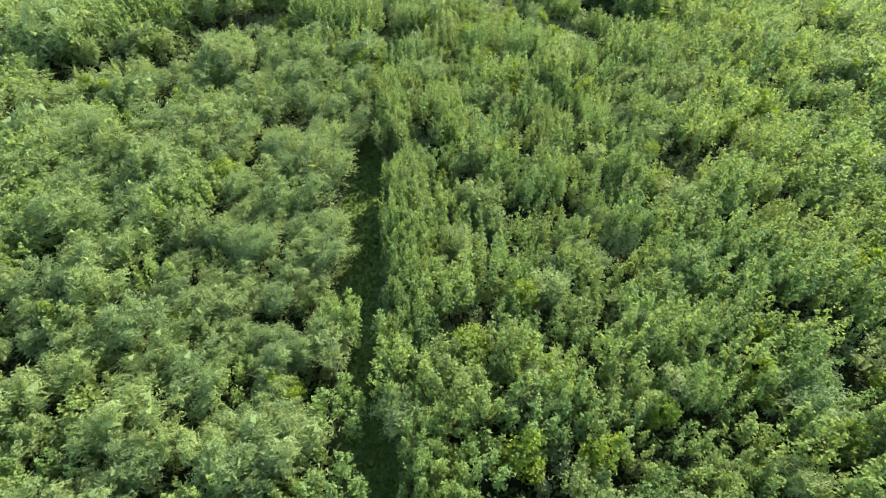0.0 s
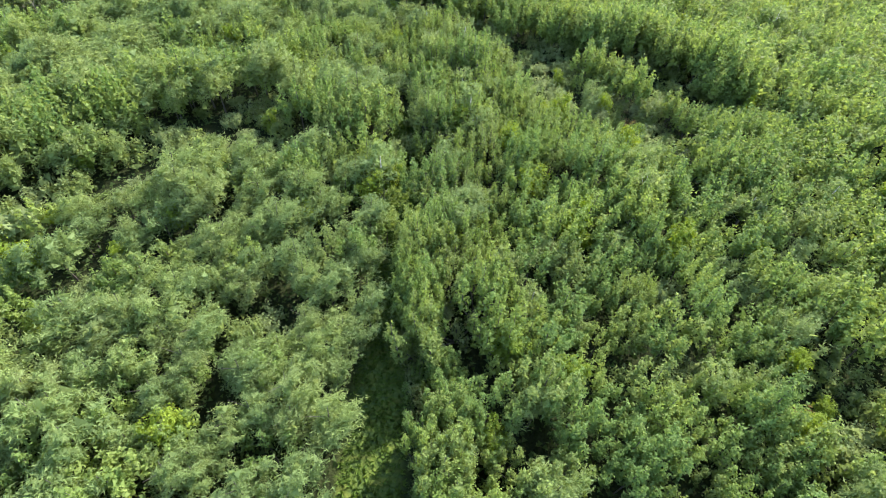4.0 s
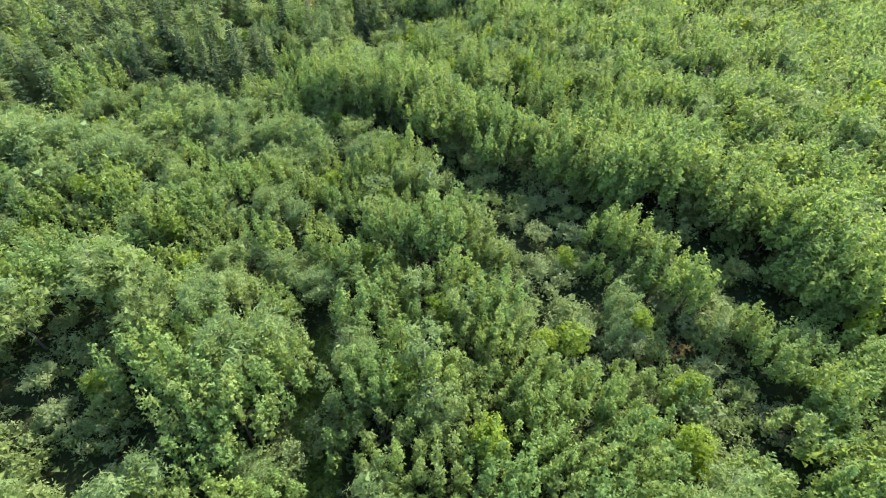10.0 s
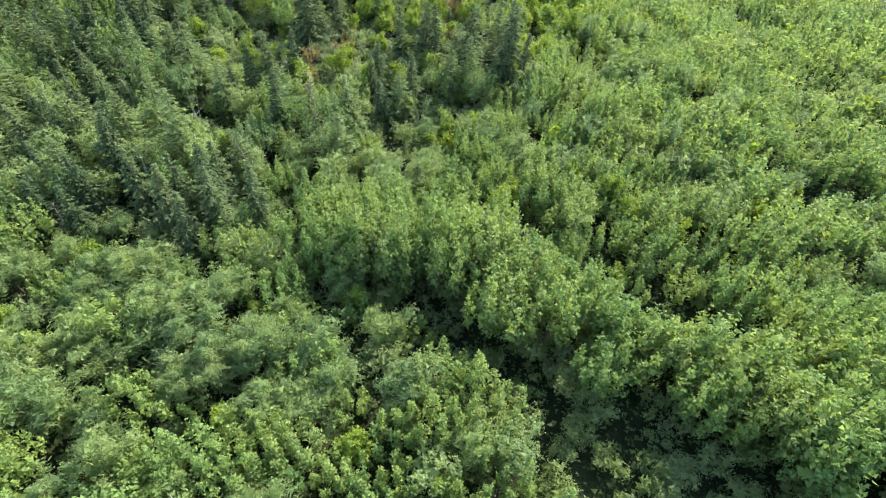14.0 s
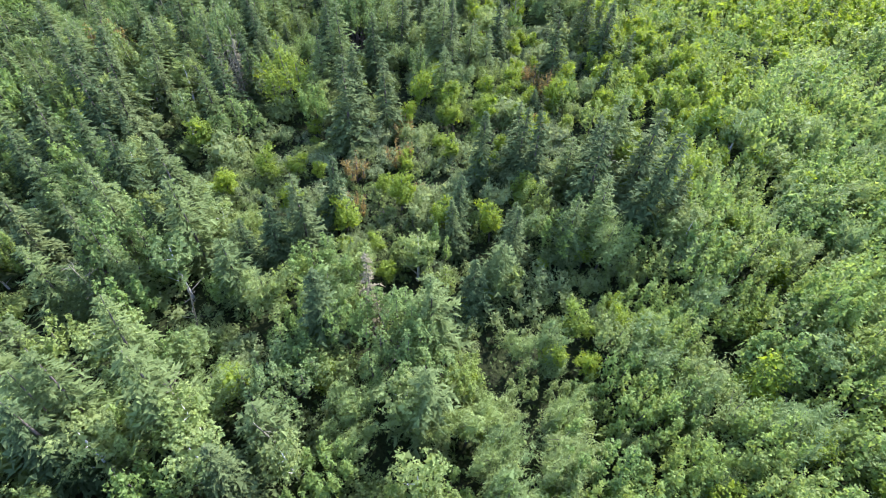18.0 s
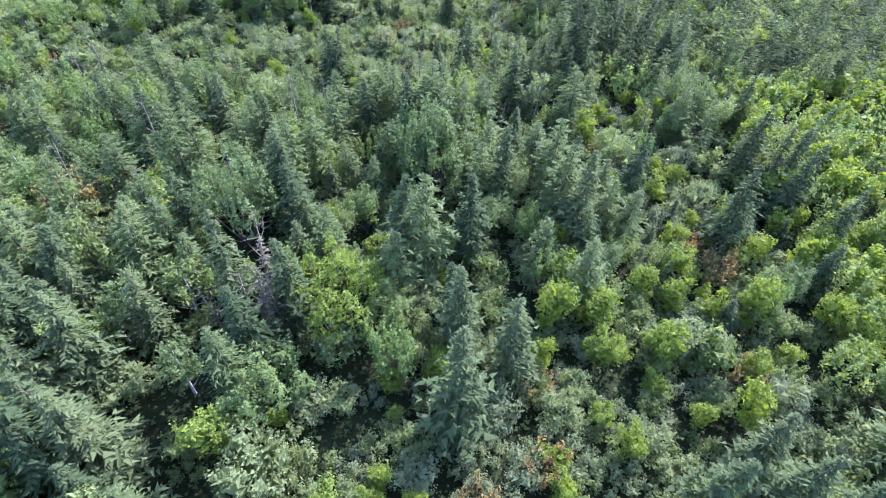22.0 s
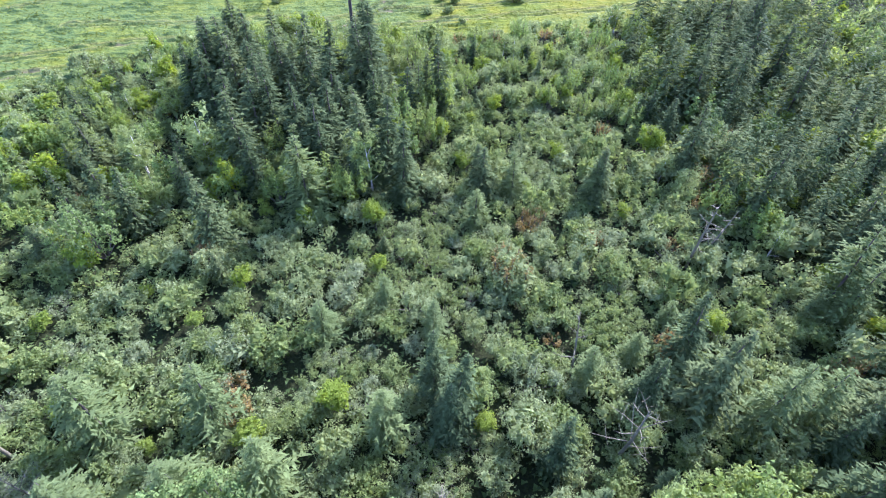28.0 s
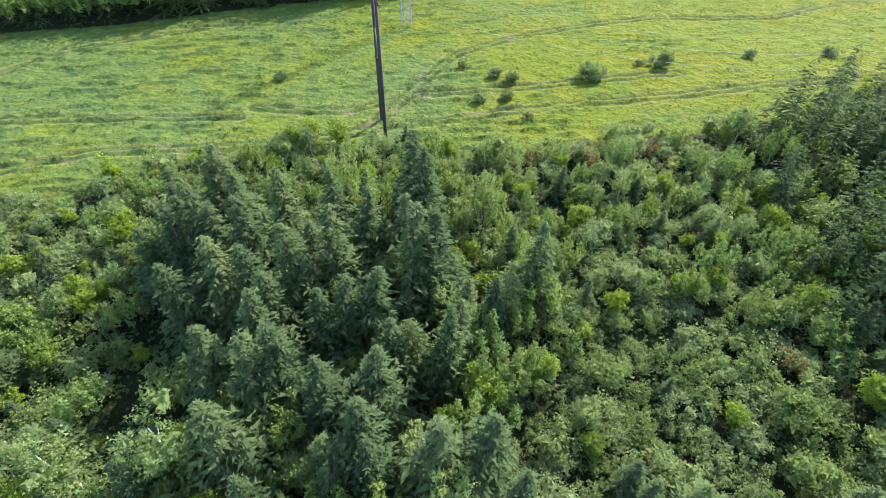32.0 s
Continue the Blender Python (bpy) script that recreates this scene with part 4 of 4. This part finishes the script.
def low(x, y, z):
    if z == "aspen" and 80 < y < 125 and away(WALL, x, y)[0] < 6 and R.random() < 0.4:
        return plant(shrub, x, y, float(R.uniform(2.4, 3.6)))
    if z not in LOW or not free(x, y, 0.1):
        return
    k = float(R.choice([0.7, 0.85, 1.0, 1.2, 1.5, 1.9], p=[0.2, 0.25, 0.22, 0.18, 0.1, 0.05]))
    if z == "hollow":
        what, h = choose([(0.52, shrub, 2.4), (0.05, bright, 3.2)])
    elif z == "shade":
        what, h = choose([(0.34, shrub, 1.4), (0.06, aspen, 3.6)])
    elif z == "strip":
        what, h = choose([(0.26, shrub, 2.6), (0.24, silver, 2.4), (0.12, bright, 3.8), (0.10, willow, 4.0), (0.20, aspen, 4.8), (0.015, rust, 1.8)])
    elif z == "opening":
        what, h = choose([(0.34, shrub, 2.2), (0.32, silver, 2.0), (0.18, bright, 3.0), (0.02, spruce, 3.6), (0.012, rust, 1.6), (0.03, aspen, 2.8)])
    elif z == "marsh":
        what, h = choose([(0.76, shrub, 2.1), (0.10, silver, 1.9), (0.03, bright, 2.7), (0.010, rust, 1.5), (0.012, larch, 3.4), (0.012, spruce, 3.2)])
    elif z == "edge":
        what, h = choose([(0.55, shrub, 1.8), (0.1, bright, 2.4), (0.02, rust, 1.4)])
    elif z in ("grove", "right", "thicket"):
        what, h = choose([(0.54, shrub, 2.2), (0.12, bright, 2.8), (0.02, rust, 1.7), (0.03, spruce, 4.0)])
    else:
        what, h = choose([(0.14, shrub, 1.9), (0.04, bright, 2.6)])
    if what:
        plant(what, x, y, h * k)


for i in range(44):
    y = 3 + 1.25 * i
    j = min(len(TRACK) - 2, max(0, sum(y > p[1] for p in TRACK) - 1))
    (ax, ay), (bx, by) = TRACK[j], TRACK[j + 1]
    f = max(0, (y - ay) / (by - ay))
    x = ax + (bx - ax) * f + TRACK_HALF[j] + (TRACK_HALF[j + 1] - TRACK_HALF[j]) * f
    for kind, dx, dy, h, wide in ((shrub, 0.7, 0.6, 2.7, 0.6), (aspen, 1.1, 0.0, 6.3, 0.62), (aspen, 2.3, 0.6, 6.3, 0.8)):
        px, py = x + dx + float(R.uniform(-0.3, 0.3)), y + dy
        top = min(h * float(R.uniform(0.87, 1.13)), sunbeam(px, py))
        if top > 0.8:
            plant(kind, px, py, top, wide)
spread(2.3, 345, woods)
spread(2.05, 300, low)
for x, y, h in FIELD_BUSHES:
    for i in range(5):
        a = i * 1.3 + x
        plant(shrub, x + 0.4 * h * math.cos(a), y + 0.4 * h * math.sin(a), h * (1.4 - 0.1 * i), 1.0, marked=True)
for k in KINDS:
    k.build(R)

# ---- ground: one sheet, with the hay field and the grass track on it ----
FIELD_TRACKS = [
    [(-140, 262), (-107, 277), (-101.7, 279.4), (-97, 281.3), (-88.7, 282.2), (-81.8, 283.1), (-70.7, 286.3), (-64.3, 288.8), (-58, 303), (-53.2, 313.6), (-43, 321.8), (-32, 326.8), (-13.9, 334.1), (0, 335.4), (12, 336.8), (25, 344.5), (60, 356)],
    [(-66, 288.6), (-60.7, 290.3), (-54, 291.7), (-44.7, 294.7), (-31.8, 298), (-18.5, 300.8), (-3.6, 305.4), (18.4, 309.8), (60, 322)],
    [(-125, 262), (-102.8, 270.5), (-99.4, 271.2), (-91.7, 273.9), (-86, 279)],
    [(-81.5, 294), (-75.6, 293.5), (-69.1, 293.6), (-64.5, 295.9), (-59.7, 298.3), (-53.8, 300.2), (-41.6, 302.5), (-26.7, 306.2), (-16, 308.5)],
    [(-114.6, 287.9), (-107.3, 288.7), (-96, 289.9), (-82.9, 291)],
    [(-130, 296), (-124, 302), (-118.6, 310.6), (-105, 319), (-94, 325)],
]


def grassed(x, y):
    if y > 240:
        d = y - at_y(FIELD_EDGE, x)
        return max(0, min(1, d / 1.6 + 0.4 + 0.5 * swell(x, y, 4, 9))) if y < at_y(FAR_EDGE, x) else 0
    if y < 90:
        return max(0, min(1, (2.3 - away(TRACK, x, y)[0]) / 0.8 + 0.4 * swell(x, y, 3)))
    return 0


import functools


@functools.lru_cache(None)
def to_track(x, y):
    return min(away(t, x, y)[0] for t in FIELD_TRACKS)


def worn(x, y):
    d = to_track(x, y)
    pair = min(abs(d - 0.75), 2.0)
    return max(0.0, 1 - pair / 0.6)


def verge(x, y):
    """The strip of flattened pale grass beside and between the ruts."""
    d = to_track(x, y)
    return max(0.0, 1 - abs(d - 1.35) / 0.4, 0.6 - d / 0.5)


def lush_and_shade(x, y):
    """Greener, wetter grass towards the low end of the field, plus the mast's painted shadow, 0 to 1."""
    # strip: the lattice mast's cast shadow, put into the grass colour
    strip = 1 - away([(-62, 324.5), (-68.2, 315.6), (-76.1, 302.4), (-81.5, 291.6), (-86.6, 282.3), (-88.1, 277.6)], x, y)[0] / 2.0
    return max(0.0, min(1.0, max(0.5 - 0.014 * (x + 70) + 1.1 * swell(x, y, 22, 6) + 0.5 * swell(x, y, 6, 2), 1.1 * strip + 0.4 * swell(x, y, 4))))


def swath(x, y):
    """How far grass lies up in broken swaths that follow the wood's edge, 0 to 1."""
    along, across = x * 0.97 + y * 0.24, y * 0.97 - x * 0.24 + 2.5 * swell(x, y, 30, 4)
    ridge = noise.noise(Vector((along / 6.5, across / 1.1, 3.1))) + 0.6 * noise.noise(Vector((along / 2.2, across / 0.8, 8.4)))
    band = 0.25 + 0.75 * max(0, min(1, 0.55 + 1.6 * swell(x, y, 26, 6) - 0.012 * (x + 60)))
    return max(0.0, min(1.0, 2.2 * band * (ridge - 0.08)))


def field_relief(x, y):
    return 0.34 * swath(x, y) + 0.18 * swell(x, y, 1.7, 8) + 0.12 * swell(x, y, 0.9, 2)


xs = np.concatenate([[-4000, -1200, -420, -220], np.arange(-165, -132, 3.0), np.arange(-132, 40, 0.52), np.arange(41, 128, 3.0), [160, 300, 900, 4000]])
ys = np.concatenate([[-4000, -900, -200, -60], np.arange(-20, 260, 3.0), np.arange(262, 340, 0.36), np.arange(340, 346, 0.6), np.arange(346.5, 356, 1.0), np.arange(357, 420, 3.0), [470, 700, 1500, 4500]])
verts, grass, soil, lying, edge, green = [], [], [], [], [], []
for y in ys:
    for x in xs:
        g = grassed(x, y) if -140 < x < 90 and -20 < y < 420 else 0
        w = worn(x, y) if g > 0 and y > 250 and -140 < x < 70 else 0
        z = ground_z(x, y)
        if g and y > 250:
            z += g * field_relief(x, y) - 0.28 * w
        verts.append((x, y, z)); grass.append(g); soil.append(w); lying.append(swath(x, y) if g and y > 250 else 0)
        near = g and y > 250 and -135 < x < 65
        # 1.0 along the track paints its shade as the darker green tone
        edge.append(verge(x, y) if near else 0); green.append(lush_and_shade(x, y) if near else 1.0 * (y < 90))
nx = len(xs)
faces = [(j * nx + i, j * nx + i + 1, (j + 1) * nx + i + 1, (j + 1) * nx + i) for j in range(len(ys) - 1) for i in range(nx - 1)]
me = bpy.data.meshes.new("ground")
me.from_pydata(verts, [], faces)
me.attributes.new("grass", "FLOAT", "POINT").data.foreach_set("value", np.array(grass, dtype=np.float32))
me.attributes.new("wear", "FLOAT", "POINT").data.foreach_set("value", np.array(soil, dtype=np.float32))
me.attributes.new("swath", "FLOAT", "POINT").data.foreach_set("value", np.array(lying, dtype=np.float32))
me.attributes.new("verge", "FLOAT", "POINT").data.foreach_set("value", np.array(edge, dtype=np.float32))
me.attributes.new("lush_and_shade", "FLOAT", "POINT").data.foreach_set("value", np.array(green, dtype=np.float32))
me.polygons.foreach_set("use_smooth", np.ones(len(faces), dtype=bool))


def ground_material():
    m, n, k = nodes_of("shade-darkened forest floor and hay field")
    geo = n.new("ShaderNodeNewGeometry")

    def tex(scale, detail=5, stretch=None):
        t = n.new("ShaderNodeTexNoise"); t.inputs["Scale"].default_value = scale; t.inputs["Detail"].default_value = detail
        src = geo.outputs["Position"]
        if stretch:
            mp = n.new("ShaderNodeMapping"); mp.inputs["Scale"].default_value = stretch; mp.inputs["Rotation"].default_value = (0, 0, radians(-13))
            k.new(src, mp.inputs[0]); src = mp.outputs[0]
        k.new(src, t.inputs["Vector"])
        return t.outputs["Fac"]

    def blend(fac, a, b):
        x = n.new("ShaderNodeMix"); x.data_type = "RGBA"
        if isinstance(fac, float): x.inputs[0].default_value = fac
        else: k.new(fac, x.inputs[0])
        k.new(a, x.inputs[6]); k.new(b, x.inputs[7])
        return x.outputs[2]

    def tones(fac, stops):
        r = ramp(n, stops); k.new(fac, r.inputs[0]); return r.outputs[0]

    def attr(name):
        a = n.new("ShaderNodeAttribute"); a.attribute_name = name; return a.outputs["Fac"]

    # near-black green: the deep shade between the trees is put into the floor colour
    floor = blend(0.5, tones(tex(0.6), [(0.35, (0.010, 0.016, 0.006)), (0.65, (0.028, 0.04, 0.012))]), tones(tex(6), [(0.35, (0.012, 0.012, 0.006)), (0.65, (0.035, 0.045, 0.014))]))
    dry = tones(tex(0.12, 4), [(0.36, (0.096, 0.132, 0.011)), (0.50, (0.128, 0.147, 0.008)), (0.64, (0.172, 0.165, 0.007))])
    wet = tones(tex(0.3, 4), [(0.36, (0.056, 0.104, 0.040)), (0.64, (0.094, 0.138, 0.038))])
    # the wet tone also colours the mast's shadow strip and the shaded track
    hay = blend(attr("lush_and_shade"), dry, wet)
    fine = tones(tex(1.6, 7, (0.5, 1.2, 1)), [(0.34, (0.036, 0.064, 0.013)), (0.46, (0.074, 0.108, 0.014)), (0.57, (0.122, 0.147, 0.011)), (0.70, (0.18, 0.178, 0.02))])
    hay = blend(0.45, hay, fine)
    herb = tones(tex(2.5, 5), [(0.35, (0.032, 0.066, 0.018)), (0.65, (0.078, 0.118, 0.034))])
    lay = n.new("ShaderNodeMath"); lay.operation = "MULTIPLY"; lay.inputs[1].default_value = 0.7
    k.new(attr("swath"), lay.inputs[0])
    hay = blend(lay.outputs[0], hay, herb)
    pale = tones(tex(1.5), [(0.35, (0.15, 0.15, 0.035)), (0.65, (0.22, 0.19, 0.07))])
    half = n.new("ShaderNodeMath"); half.operation = "MULTIPLY"; half.inputs[1].default_value = 0.55
    k.new(attr("verge"), half.inputs[0])
    hay = blend(half.outputs[0], hay, pale)
    brown = tones(tex(0.25, 3), [(0.40, (0.028, 0.052, 0.014)), (0.58, (0.045, 0.065, 0.02)), (0.66, (0.15, 0.12, 0.07))])
    patch = n.new("ShaderNodeMath"); patch.operation = "MULTIPLY"
    k.new(attr("wear"), patch.inputs[0])
    k.new(tones(tex(0.16, 4), [(0.36, (0.35, 0.35, 0.35)), (0.5, (1.0, 1.0, 1.0))]), patch.inputs[1])
    hay = blend(patch.outputs[0], hay, brown)
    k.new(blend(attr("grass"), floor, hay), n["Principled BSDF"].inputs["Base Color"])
    n["Principled BSDF"].inputs["Roughness"].default_value = 0.95
    n["Principled BSDF"].inputs["Specular IOR Level"].default_value = 0.08
    b = n.new("ShaderNodeBump"); b.inputs["Strength"].default_value = 0.9; b.inputs["Distance"].default_value = 0.35
    k.new(tex(1.5, 8), b.inputs["Height"]); k.new(b.outputs[0], n["Principled BSDF"].inputs["Normal"])
    return m


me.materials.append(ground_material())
tagged(new("ground", me), "forest floor, coloured dark for the shade under the trees, and sunlit mown hay field", "ground", kind="structure")


# ---- grass tufts ----
def tufts(name, spots, size, label, blades=GRASS):
    p = np.array(spots)
    n = len(p)
    vs, ts = [], []
    for i in range(3):
        a = R.uniform(0, 6.28, n)
        s = R.uniform(0.5, 1.3, n) * size
        d = np.stack([np.cos(a), np.sin(a), 0 * a], 1)
        top = p + np.stack([R.normal(0.25, 0.5, n) * s, R.normal(-0.2, 0.5, n) * s, s * R.uniform(0.25, 0.75, n)], 1)
        vs.append(np.stack([p - d * s[:, None] * 0.3, p + d * s[:, None] * 0.3, top], 1).reshape(-1, 3))
        ts.append(np.repeat(R.random(n), 3))
    v = np.concatenate(vs)
    tagged(new(name, mesh_of(name, (v, np.arange(len(v)).reshape(-1, 3)), blades, np.concatenate(ts))), label, "grass", kind="stuff")


def undergrowth():
    """Ferns, brambles and seedlings under and between the trees."""
    pts = []
    for _ in range(190000):
        y = R.uniform(4, 290)
        x = R.uniform(axis(y) - min(82, 28 + 0.62 * y), axis(y) + min(105, 30 + 0.8 * y))
        if grassed(x, y) < 0.15 and y < at_y(FIELD_EDGE, x):
            pts.append((x, y, ground_z(x, y) + R.uniform(0.05, 1.1)))
    p = np.array(pts)
    n = len(p)
    u = R.normal(size=(n, 3)); u[:, 2] = np.abs(u[:, 2]) + 1.1; u /= np.linalg.norm(u, axis=1)[:, None]
    t = np.cross(u, R.normal(size=(n, 3))); t /= np.linalg.norm(t, axis=1)[:, None]
    b = np.cross(u, t)
    s = R.uniform(0.16, 0.42, (n, 1))
    v = np.stack([p - b * s * 0.5 - t * s * 0.5, p + b * s * 0.5 - t * s * 0.4, p + t * s * 0.7], 1).reshape(-1, 3)
    ob = new("undergrowth", mesh_of("undergrowth", (v, np.arange(3 * n).reshape(-1, 3)), UNDER, np.repeat(R.random(n), 3)))
    tagged(ob, "dark green undergrowth beneath the trees", "undergrowth", kind="stuff")


undergrowth()
spots = []
for _ in range(60000):
    x, y = R.uniform(-135, 60), R.uniform(262, 352)
    if grassed(x, y) > 0.4 and R.random() > worn(x, y) and R.random() < 0.35 + 0.5 * swell(x, y, 6, 3) + swath(x, y):
        spots.append((x, y, ground_z(x, y) + field_relief(x, y) - 0.03))
tufts("field_grass", spots, 0.30, "yellow-green hay grass, mown in swaths")
spots = []
for _ in range(16000):
    y = R.uniform(3, 82)
    x = -4.5 + R.uniform(-5, 5)
    if grassed(x, y) > 0.35:
        spots.append((x, y, ground_z(x, y) - 0.03))
tufts("track_grass", spots, 0.40, "long green grass of the narrow track, its shade put into the colour", TURF)


# ---- power line ----
def solid(name, vf, material, parent, label=""):
    return part(name, mesh_of(name, vf, material), parent, label)


frame_pole = tagged(new("power_line_frame"), "dark timber two-legged power line frame in the field", "power pole")
frame_pole.location = (-62.15, 289.4, 0)
for dx, dy in ((0.55, -2.3), (-0.55, 2.3)):
    gz = ground_z(-62.15 + dx, 289.4 + dy)
    solid("pole", stem([(dx, dy, gz - 1), (dx, dy, 8), (dx, dy, 20)], [0.24, 0.21, 0.16], 12), CREOSOTE, frame_pole)
for a, b in ((1, -1), (-1, 1)):
    solid("brace", stem([(0.55 * a, -2.3 * a, 8.5), (0.55 * b, -2.3 * b, 12.5)], [0.09, 0.09], 8), DEAD, frame_pole, "pale weathered timber brace")
for a, b in ((-1.4, -5.6), (1.4, 5.6)):
    solid("crossarm", stem([(0, 0, 17.6 + 0.02), (-0.23 * b, b, 17.6)], [0.11, 0.10], 6), CREOSOTE, frame_pole)
mast = tagged(new("lattice_mast"), "pale galvanised steel lattice mast far across the field", "mast")
mast.location = (-62.3, 327.0, 0)
BAY, TOP = 1.8, 20


def half_width(z):
    return 0.95 - 0.015 * z


for sx in (-1, 1):
    for sy in (-1, 1):
        e, w = half_width(0), half_width(BAY * TOP)
        solid("leg", stem([(sx * e, sy * e, -0.5), (sx * w, sy * w, BAY * TOP)], [0.07, 0.05], 6), STEEL, mast)
for i in range(TOP):
    z = BAY * i
    e, w = half_width(z), half_width(z + BAY)
    c = [(-1, -1), (1, -1), (1, 1), (-1, 1)]
    for j in range(4):
        a, b = c[j], c[(j + 1) % 4]
        solid("lattice_bar", stem([(a[0] * e, a[1] * e, z), (b[0] * w, b[1] * w, z + BAY)], [0.032, 0.032], 4), STEEL, mast)
        solid("lattice_bar", stem([(b[0] * e, b[1] * e, z), (a[0] * w, a[1] * w, z + BAY)], [0.032, 0.032], 4), STEEL, mast)
for z, reach in ((25.2, 5.5), (30.6, 4.5)):
    for side in (-1, 1):
        for dz in (0, 1.3):
            solid("crossarm", stem([(0, 0, z + dz), (-0.25 * side * reach, side * reach, z)], [0.09, 0.06], 4), STEEL, mast)
for off in (-5.4, 0.0, 5.4):
    pts = []
    for i in range(25):
        d = 160 * i / 24
        pts.append((-62.15 - 0.23 * off + 0.972 * d, 289.4 + off + 0.232 * d, 17.5 - 12.4 * (1 - ((d - 80) / 80) ** 2)))
    wire = tagged(new("power_cable"), "thin sagging aluminium conductor strung from the timber frame", "cable", "power line cables")
    solid("strand", stem(pts, [0.012] * 25, 4), STEEL, wire)
